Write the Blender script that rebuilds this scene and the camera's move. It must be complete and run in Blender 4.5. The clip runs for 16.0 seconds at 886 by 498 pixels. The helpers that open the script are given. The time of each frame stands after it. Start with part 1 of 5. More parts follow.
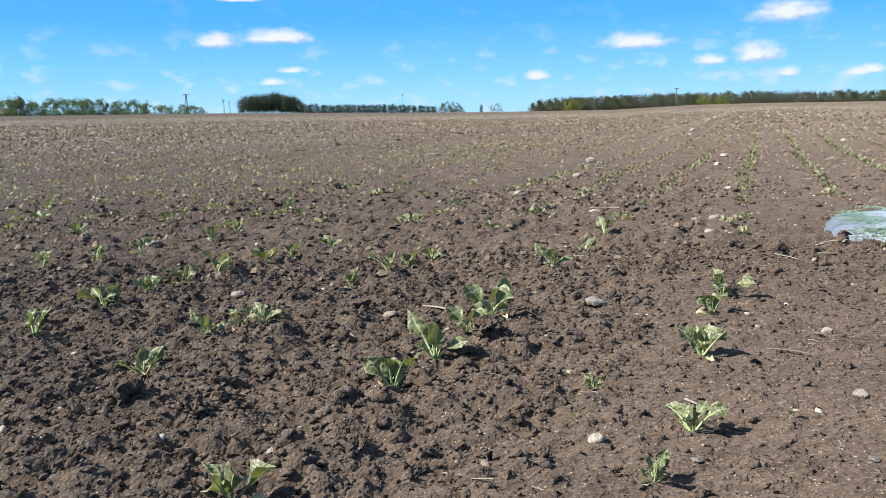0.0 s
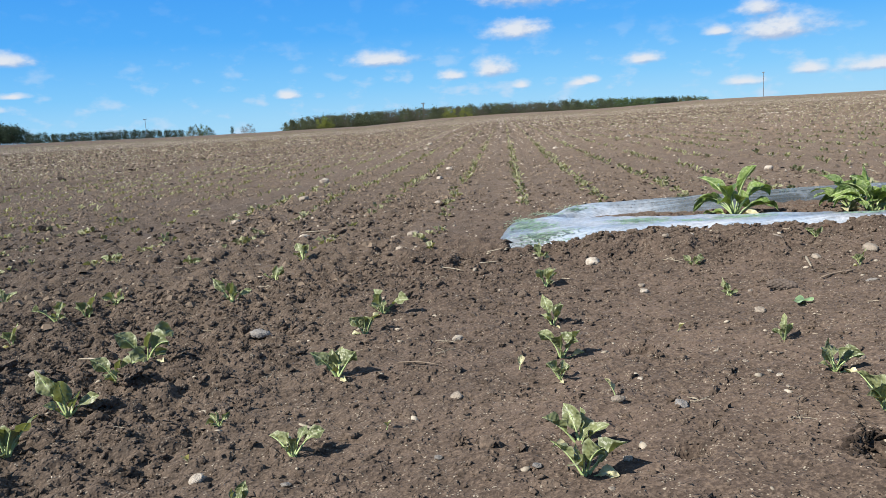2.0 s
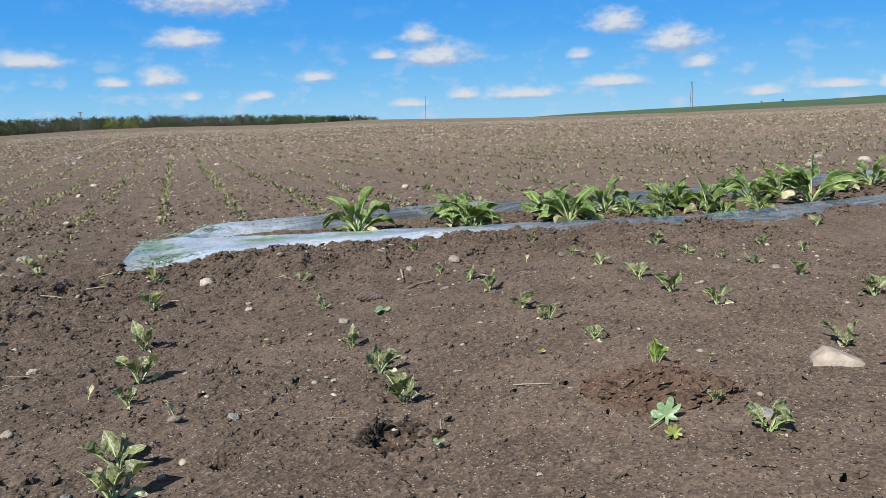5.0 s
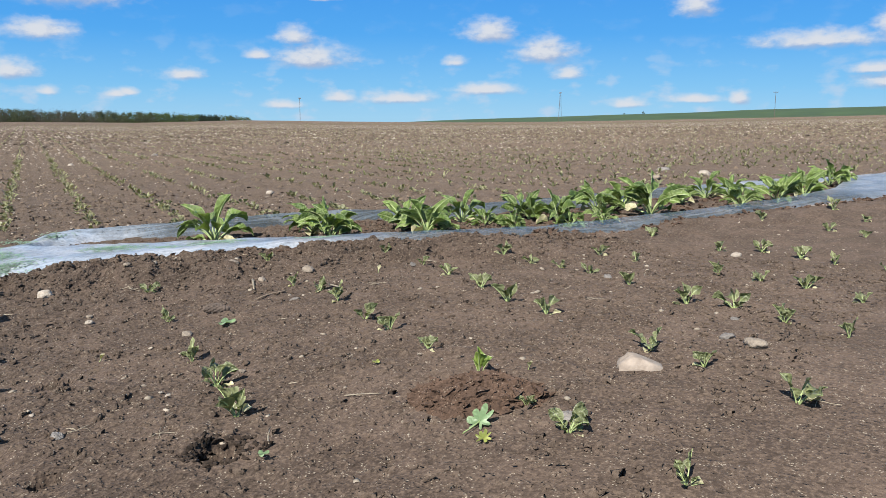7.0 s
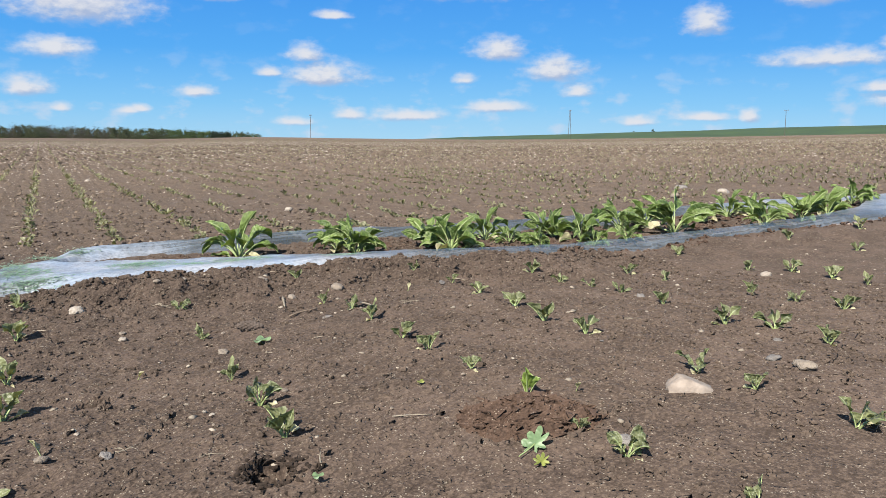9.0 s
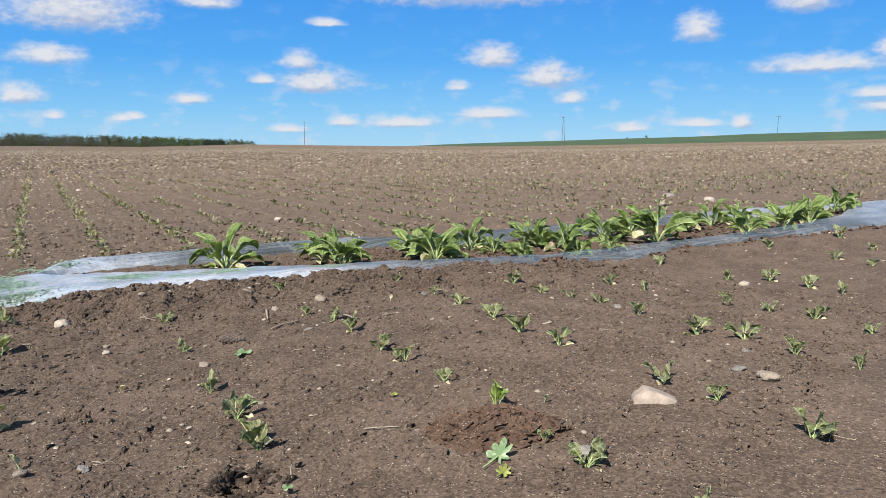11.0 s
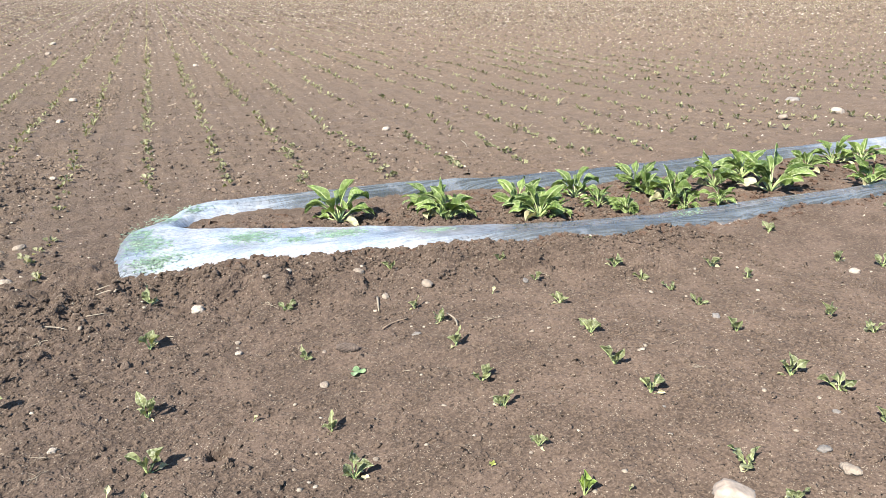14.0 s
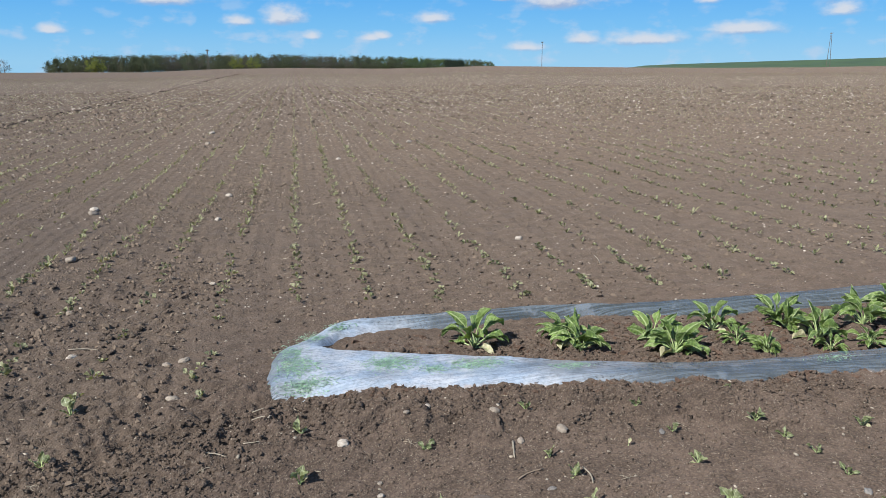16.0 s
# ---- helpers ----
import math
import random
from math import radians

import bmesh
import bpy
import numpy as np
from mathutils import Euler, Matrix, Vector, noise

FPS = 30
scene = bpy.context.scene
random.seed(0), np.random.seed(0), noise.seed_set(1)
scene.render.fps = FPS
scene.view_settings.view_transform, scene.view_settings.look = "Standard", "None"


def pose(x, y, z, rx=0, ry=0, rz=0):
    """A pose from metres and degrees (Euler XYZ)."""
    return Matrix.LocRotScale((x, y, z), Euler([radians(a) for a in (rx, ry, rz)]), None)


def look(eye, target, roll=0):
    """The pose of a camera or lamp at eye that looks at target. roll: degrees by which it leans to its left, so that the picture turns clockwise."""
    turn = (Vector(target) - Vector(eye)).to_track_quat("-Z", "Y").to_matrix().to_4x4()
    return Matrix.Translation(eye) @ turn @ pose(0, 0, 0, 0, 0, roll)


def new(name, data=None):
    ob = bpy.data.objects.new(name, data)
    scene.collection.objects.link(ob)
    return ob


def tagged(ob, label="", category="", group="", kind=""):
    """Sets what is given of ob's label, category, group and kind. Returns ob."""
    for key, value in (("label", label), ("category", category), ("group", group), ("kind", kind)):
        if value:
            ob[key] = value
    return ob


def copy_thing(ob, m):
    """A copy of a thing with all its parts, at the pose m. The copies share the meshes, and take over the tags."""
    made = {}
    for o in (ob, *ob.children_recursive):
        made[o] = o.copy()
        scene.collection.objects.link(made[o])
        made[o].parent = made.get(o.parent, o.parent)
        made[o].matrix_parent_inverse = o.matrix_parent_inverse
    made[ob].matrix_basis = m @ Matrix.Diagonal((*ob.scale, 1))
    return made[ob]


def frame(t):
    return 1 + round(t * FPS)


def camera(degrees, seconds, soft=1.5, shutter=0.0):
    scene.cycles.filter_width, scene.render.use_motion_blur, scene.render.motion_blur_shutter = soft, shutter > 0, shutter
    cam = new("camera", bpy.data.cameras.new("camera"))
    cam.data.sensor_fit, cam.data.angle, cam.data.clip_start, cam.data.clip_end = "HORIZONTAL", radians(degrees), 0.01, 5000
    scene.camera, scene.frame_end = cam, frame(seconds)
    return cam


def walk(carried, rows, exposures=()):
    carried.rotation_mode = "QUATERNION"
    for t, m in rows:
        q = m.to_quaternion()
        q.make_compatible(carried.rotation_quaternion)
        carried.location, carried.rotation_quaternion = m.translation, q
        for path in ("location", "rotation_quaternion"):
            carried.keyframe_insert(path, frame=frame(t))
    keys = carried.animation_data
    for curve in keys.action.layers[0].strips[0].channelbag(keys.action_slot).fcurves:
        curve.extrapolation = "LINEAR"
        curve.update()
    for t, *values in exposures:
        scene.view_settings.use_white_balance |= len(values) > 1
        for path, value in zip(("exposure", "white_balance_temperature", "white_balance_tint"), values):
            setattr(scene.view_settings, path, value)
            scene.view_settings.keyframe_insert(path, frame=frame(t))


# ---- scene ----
cam = camera(59.1, 16.0, soft=0.8)
PATH = [
    (0, (0.0144, 0.0094, 0.4574), (0.0079, 1.4263, 0.2018), -1.2),
    (0.5, (0.0778, -0.0007, 0.4566), (0.1159, 1.4170, 0.2054), -3.3),
    (1, (0.1390, -0.0252, 0.4646), (0.2923, 1.3838, 0.2133), -3.6),
    (1.5, (0.2088, -0.0526, 0.4833), (0.5069, 1.3334, 0.2327), -3.5),
    (2, (0.2599, -0.0850, 0.4926), (0.6761, 1.2722, 0.2514), -3.5),
    (2.5, (0.3089, -0.1066, 0.4862), (0.8035, 1.2254, 0.2543), -3.2),
    (3, (0.3420, -0.1310, 0.4948), (0.9007, 1.1772, 0.2680), -2.9),
    (3.5, (0.3694, -0.1570, 0.4998), (1.0418, 1.0958, 0.2752), -2.5),
    (4, (0.3866, -0.1930, 0.4984), (1.1952, 0.9749, 0.2666), -1.9),
    (4.5, (0.3974, -0.2160, 0.4984), (1.2586, 0.9130, 0.2615), -1.9),
    (5, (0.4068, -0.2434, 0.5063), (1.3298, 0.8352, 0.2687), -1.5),
    (5.2, (0.4205, -0.2534, 0.5085), (1.3730, 0.7992, 0.2673), -1.5),
    (7.3, (0.4198, -0.3413, 0.5387), (1.5120, 0.5681, 0.3090), 0.1),
    (7.5, (0.4169, -0.3334, 0.5394), (1.5127, 0.5738, 0.3119), 0.0),
    (8, (0.3996, -0.3074, 0.5430), (1.4976, 0.5983, 0.3249), 0.2),
    (8.5, (0.3866, -0.2858, 0.5423), (1.4875, 0.6199, 0.3386), 0.3),
    (9, (0.3852, -0.2750, 0.5380), (1.4630, 0.6581, 0.3357), 0.3),
    (9.2, (0.3852, -0.2765, 0.5416), (1.4566, 0.6638, 0.3393), 0.4),
    (11.3, (0.3838, -0.3434, 0.5726), (1.4782, 0.5738, 0.3875), 0.0),
    (11.5, (0.3902, -0.3463, 0.5870), (1.5019, 0.5515, 0.4084), 0.1),
    (12, (0.4061, -0.3326, 0.5898), (1.5206, 0.5638, 0.4250), 0.4),
    (12.5, (0.3974, -0.2981, 0.5690), (1.5070, 0.6055, 0.4048), 0.6),
    (13, (0.3881, -0.2650, 0.7180), (1.3997, 0.7279, 0.4674), 0.2),
    (13.5, (0.3881, -0.2880, 0.9369), (1.3622, 0.7056, 0.5668), 0.2),
    (14, (0.3902, -0.3161, 1.0773), (1.2996, 0.6991, 0.6122), 0.3),
    (14.5, (0.3550, -0.3046, 1.1853), (1.1801, 0.7762, 0.7108), -0.7),
    (15, (0.3290, -0.2938, 1.2666), (1.0915, 0.8546, 0.8512), 0.4),
    (15.5, (0.3168, -0.3074, 1.3278), (1.0750, 0.8597, 0.9570), 0.2),
    (16, (0.3197, -0.3017, 1.3523), (1.0735, 0.8791, 1.0190), -0.0),
]
EXPOSURES = [
    (0.0, 1.3, 6250, 8), (1.5, 1.15, 6300, 8), (3.5, 0.88, 6200, 8), (5.0, 0.88, 6150, 8), (7.3, 0.94, 6350, 9), (9.0, 1.0, 6420, 10), (12.5, 1.01, 6480, 10),
    (13.4, 1.26, 6400, 10), (14.4, 1.76, 6400, 10), (14.8, 1.6, 6250, 9), (15.3, 1.09, 6120, 8), (16.0, 0.86, 6010, 8),
]
walk(cam, [(t, look(eye, target, roll)) for t, eye, target, roll in PATH], EXPOSURES)

# ---- light ----
SUN_AZ, SUN_EL = 255.0, 41.0
sun = new("sun", bpy.data.lights.new("sun", "SUN"))
sun.data.energy, sun.data.angle, sun.data.color = 5.0, radians(0.53), (1.0, 0.93, 0.82)
sun_dir = Vector((math.sin(radians(SUN_AZ)) * math.cos(radians(SUN_EL)), math.cos(radians(SUN_AZ)) * math.cos(radians(SUN_EL)), math.sin(radians(SUN_EL))))
sun.matrix_world = look(sun_dir * 50, (0, 0, 0))

# clouds: bearing, height over the horizon, half width, half height, all in degrees
CLOUDS_HIGH = [
    (24.8, 8.9, 4.4, 1.6), (33.1, 9.68, 1.9, 0.55), (41.3, 8.5, 1.3, 0.3), (23.1, 5.75, 2.0, 0.7), (39.3, 5.9, 1.3, 0.65), (40.5, 4.5, 2.7, 0.85), (51.3, 11.0, 8.3, 1.3),
    (53.0, 6.35, 1.8, 0.85), (57.0, 5.0, 2.2, 0.95), (67.1, 7.93, 1.5, 0.95), (73.8, 9.6, 2.0, 1.0), (74.7, 5.3, 4.0, 0.6), (79.4, 6.19, 1.5, 1.2), (63.6, 10.8, 1.9, 0.35),
    (-15.7, 4.86, 1.4, 0.5), (-11.7, 5.12, 2.5, 0.5), (13.5, 4.29, 2.3, 0.55), (-14.1, 7.6, 1.4, 0.2), (50.6, 4.23, 0.9, 0.37), (88.0, 7.5, 3.0, 0.9), (-34.0, 6.0, 3.0, 0.7), (110.0, 8.0, 5.0, 1.2),
]
CLOUDS_LOW = [
    (23.4, 1.92, 0.7, 0.33), (27.5, 1.81, 0.75, 0.28), (31.9, 3.17, 1.3, 0.4), (36.8, 4.6, 0.9, 0.35), (46.5, 1.69, 2.6, 0.45), (38.5, 1.17, 1.5, 0.33), (42.4, 1.71, 1.2, 0.4), (58.7, 3.4, 1.15, 0.5),
    (52.9, 2.32, 2.3, 0.45), (62.9, 1.3, 1.3, 0.37), (67.3, 1.59, 1.9, 0.33), (70.2, 1.65, 0.65, 0.5), (78.1, 3.42, 1.5, 0.37), (79.1, 2.65, 2.0, 0.54), (18.4, 2.9, 1.05, 0.36), (21.4, 3.2, 1.4, 0.65),
    (-12.1, 2.06, 0.7, 0.25), (6.7, 2.16, 0.8, 0.33), (-10.7, 2.85, 0.9, 0.2), (28.2, 1.95, 0.7, 0.28), (88.0, 2.2, 2.6, 0.5),
]
world = bpy.data.worlds.new("sky")
scene.world = world
world.use_nodes = True
wt = world.node_tree
wt.nodes.clear()


def wmath(op, a, b=None, c=None, clamp=False):
    n = wt.nodes.new("ShaderNodeMath")
    n.operation, n.use_clamp = op, clamp
    for i, v in enumerate((a, b, c)):
        if v is None:
            continue
        if isinstance(v, (int, float)):
            n.inputs[i].default_value = v
        else:
            wt.links.new(v, n.inputs[i])
    return n.outputs[0]


sky = wt.nodes.new("ShaderNodeTexSky")
sky.sky_type, sky.sun_disc = "NISHITA", False
sky.sun_elevation, sky.sun_rotation = radians(SUN_EL), radians(SUN_AZ)
sky.air_density, sky.dust_density, sky.ozone_density = 1.0, 0.3, 1.5
tint = wt.nodes.new("ShaderNodeMix")
tint.data_type = "RGBA"
tint.inputs[0].default_value = 0.9
wt.links.new(sky.outputs[0], tint.inputs[6])
coord = wt.nodes.new("ShaderNodeTexCoord")
split = wt.nodes.new("ShaderNodeSeparateXYZ")
wt.links.new(coord.outputs["Generated"], split.inputs[0])
bearing = wmath("MULTIPLY", wmath("ARCTAN2", split.outputs[0], split.outputs[1]), 57.2958)
height = wmath("MULTIPLY", wmath("ARCSINE", split.outputs[2]), 57.2958)
azure = wt.nodes.new("ShaderNodeValToRGB")
wt.links.new(wmath("DIVIDE", height, 40.0, clamp=True), azure.inputs[0])
stops = azure.color_ramp.elements
stops[0].position, stops[0].color = 0.0, (0.36, 0.69, 0.96, 1)
stops[1].position, stops[1].color = 1.0, (0.32, 0.42, 0.55, 1)
for where, tone in ((0.06, (0.2, 0.57, 0.97, 1)), (0.15, (0.07, 0.41, 0.95, 1)), (0.3, (0.033, 0.29, 0.88, 1)), (0.5, (0.13, 0.34, 0.76, 1))):
    stops.new(where).color = tone
brighter = wt.nodes.new("ShaderNodeVectorMath")
brighter.operation = "SCALE"
brighter.inputs["Scale"].default_value = 9.7
wt.links.new(azure.outputs[0], brighter.inputs[0])
wt.links.new(brighter.outputs[0], tint.inputs[7])
flat = wt.nodes.new("ShaderNodeCombineXYZ")
wt.links.new(bearing, flat.inputs[0]), wt.links.new(height, flat.inputs[1])
stretched = wt.nodes.new("ShaderNodeVectorMath")
stretched.operation = "MULTIPLY"
stretched.inputs[1].default_value = (0.55, 1.0, 1.0)
wt.links.new(flat.outputs[0], stretched.inputs[0])
puff = wt.nodes.new("ShaderNodeTexNoise")
puff.inputs["Scale"].default_value, puff.inputs["Detail"].default_value, puff.inputs["Roughness"].default_value = 1.1, 6.0, 0.52
wt.links.new(stretched.outputs[0], puff.inputs["Vector"])
haze_puff = wt.nodes.new("ShaderNodeTexNoise")
haze_puff.inputs["Scale"].default_value, haze_puff.inputs["Detail"].default_value, haze_puff.inputs["Roughness"].default_value = 0.85, 4.0, 0.5
wt.links.new(stretched.outputs[0], haze_puff.inputs["Vector"])
wisps = wt.nodes.new("ShaderNodeMapRange")
wisps.interpolation_type = "SMOOTHSTEP"
wisps.inputs[1].default_value, wisps.inputs[2].default_value, wisps.inputs[3].default_value, wisps.inputs[4].default_value = 0.52, 0.72, 0.0, 0.6
wt.links.new(haze_puff.outputs["Fac"], wisps.inputs[0])
low_sky = wt.nodes.new("ShaderNodeMapRange")
low_sky.inputs[1].default_value, low_sky.inputs[2].default_value, low_sky.inputs[3].default_value, low_sky.inputs[4].default_value = 1.5, 6.0, 1.0, 0.12
wt.links.new(height, low_sky.inputs[0])
wisp = wmath("MULTIPLY", wisps.outputs[0], low_sky.outputs[0])
def cloud_field(at):
    """Distance from the nearest cloud's middle, in its own half sizes; the undersides are cut flat."""
    nearest = None
    for a, e, w, h in CLOUDS_HIGH + CLOUDS_LOW:
        w, h = w * 1.02, h * 1.35
        place = wt.nodes.new("ShaderNodeVectorMath")
        place.operation = "MULTIPLY_ADD"
        place.inputs[1].default_value, place.inputs[2].default_value = (1 / w, 1 / h, 0), (-a / w, -e / h + 0.25, 0)
        wt.links.new(at, place.inputs[0])
        under = wt.nodes.new("ShaderNodeVectorMath")
        under.operation = "MULTIPLY"
        under.inputs[1].default_value = (-1, -2.0, 0)
        wt.links.new(place.outputs[0], under.inputs[0])
        folded = wt.nodes.new("ShaderNodeVectorMath")
        folded.operation = "MAXIMUM"
        wt.links.new(place.outputs[0], folded.inputs[0]), wt.links.new(under.outputs[0], folded.inputs[1])
        size = wt.nodes.new("ShaderNodeVectorMath")
        size.operation = "LENGTH"
        wt.links.new(folded.outputs[0], size.inputs[0])
        nearest = size.outputs["Value"] if nearest is None else wmath("MINIMUM", nearest, size.outputs["Value"])
    return nearest


raised = wt.nodes.new("ShaderNodeVectorMath")
raised.operation = "ADD"
raised.inputs[1].default_value = (-0.25, 0.45, 0)
wt.links.new(flat.outputs[0], raised.inputs[0])
near_cloud, above_cloud = cloud_field(flat.outputs[0]), cloud_field(raised.outputs[0])
billow = wt.nodes.new("ShaderNodeTexNoise")
billow.inputs["Scale"].default_value, billow.inputs["Detail"].default_value, billow.inputs["Roughness"].default_value = 2.4, 5.0, 0.55
wt.links.new(stretched.outputs[0], billow.inputs["Vector"])
ragged = wmath("ADD", wmath("ADD", near_cloud, wmath("MULTIPLY", wmath("SUBTRACT", puff.outputs["Fac"], 0.5), 1.3)), wmath("MULTIPLY", wmath("SUBTRACT", billow.outputs["Fac"], 0.5), 0.7))
cover = wt.nodes.new("ShaderNodeMapRange")
cover.interpolation_type = "SMOOTHSTEP"
cover.inputs[1].default_value, cover.inputs[2].default_value, cover.inputs[3].default_value, cover.inputs[4].default_value = 1.4, 0.2, 0.0, 0.96
wt.links.new(ragged, cover.inputs[0])
cloud_tone = wt.nodes.new("ShaderNodeMix")
cloud_tone.data_type = "RGBA"
cloud_tone.inputs[6].default_value, cloud_tone.inputs[7].default_value = (7.7, 7.8, 8.2, 1), (4.3, 5.1, 6.9, 1)
shade = wt.nodes.new("ShaderNodeMapRange")
shade.inputs[1].default_value, shade.inputs[2].default_value = 0.35, -0.4
wt.links.new(wmath("ADD", wmath("SUBTRACT", above_cloud, near_cloud), wmath("MULTIPLY", wmath("SUBTRACT", billow.outputs["Fac"], 0.5), -1.6)), shade.inputs[0])
wt.links.new(shade.outputs[0], cloud_tone.inputs[0])
sky_mix = wt.nodes.new("ShaderNodeMix")
sky_mix.data_type = "RGBA"
wt.links.new(cover.outputs[0], sky_mix.inputs[0])
thin_mix = wt.nodes.new("ShaderNodeMix")
thin_mix.data_type = "RGBA"
thin_mix.inputs[7].default_value = (6.0, 7.0, 8.4, 1)
wt.links.new(wisp, thin_mix.inputs[0]), wt.links.new(tint.outputs[2], thin_mix.inputs[6])
wt.links.new(thin_mix.outputs[2], sky_mix.inputs[6]), wt.links.new(cloud_tone.outputs[2], sky_mix.inputs[7])
background = wt.nodes.new("ShaderNodeBackground")
background.inputs["Strength"].default_value = 0.05
wt.links.new(sky_mix.outputs[2], background.inputs["Color"])
wt.links.new(background.outputs[0], wt.nodes.new("ShaderNodeOutputWorld").inputs[0])


# ---- materials ----
class Nodes:
    """A short way to write a node material."""

    def __init__(self, name):
        self.mat = bpy.data.materials.new(name)
        self.mat.use_nodes = True
        self.tree = self.mat.node_tree
        self.bsdf = self.tree.nodes["Principled BSDF"]
        self.out = self.tree.nodes["Material Output"]
        self.pos = self.tree.nodes.new("ShaderNodeTexCoord").outputs["Object"]

    def link(self, a, b):
        self.tree.links.new(a, b)

    def noise(self, scale, detail=4.0, rough=0.6, vector=None):
        n = self.tree.nodes.new("ShaderNodeTexNoise")
        n.inputs["Scale"].default_value, n.inputs["Detail"].default_value, n.inputs["Roughness"].default_value = scale, detail, rough
        self.link(vector or self.pos, n.inputs["Vector"])
        return n.outputs["Fac"]

    def cells(self, scale, feature="F1"):
        n = self.tree.nodes.new("ShaderNodeTexVoronoi")
        n.feature = feature
        n.inputs["Scale"].default_value = scale
        self.link(self.pos, n.inputs["Vector"])
        return n

    def remap(self, value, a, b, c=0.0, d=1.0):
        n = self.tree.nodes.new("ShaderNodeMapRange")
        n.interpolation_type = "SMOOTHSTEP"
        for i, v in enumerate((a, b, c, d)):
            n.inputs[i + 1].default_value = v
        self.link(value, n.inputs[0])
        return n.outputs[0]

    def math(self, op, a, b):
        n = self.tree.nodes.new("ShaderNodeMath")
        n.operation = op
        for i, v in enumerate((a, b)):
            if isinstance(v, (int, float)):
                n.inputs[i].default_value = v
            else:
                self.link(v, n.inputs[i])
        return n.outputs[0]

    def mix(self, fac, a, b, blend="MIX"):
        n = self.tree.nodes.new("ShaderNodeMix")
        n.data_type, n.blend_type = "RGBA", blend
        for i, v in ((0, fac), (6, a), (7, b)):
            if isinstance(v, (int, float)):
                n.inputs[i].default_value = v
            elif isinstance(v, tuple):
                n.inputs[i].default_value = (*v, 1)
            else:
                self.link(v, n.inputs[i])
        return n.outputs[2]

    def bump(self, height, strength, distance, base=None):
        n = self.tree.nodes.new("ShaderNodeBump")
        n.inputs["Strength"].default_value, n.inputs["Distance"].default_value = strength, distance
        self.link(height, n.inputs["Height"])
        if base:
            self.link(base, n.inputs["Normal"])
        return n.outputs[0]

    def finish(self, colour, rough, normal=None):
        if isinstance(colour, tuple):
            self.bsdf.inputs["Base Color"].default_value = (*colour, 1)
        else:
            self.link(colour, self.bsdf.inputs["Base Color"])
        if isinstance(rough, float):
            self.bsdf.inputs["Roughness"].default_value = rough
        else:
            self.link(rough, self.bsdf.inputs["Roughness"])
        if normal:
            self.link(normal, self.bsdf.inputs["Normal"])
        return self.mat

    def random(self, island=False):
        if island:
            return self.tree.nodes.new("ShaderNodeNewGeometry").outputs["Random Per Island"]
        return self.tree.nodes.new("ShaderNodeObjectInfo").outputs["Random"]


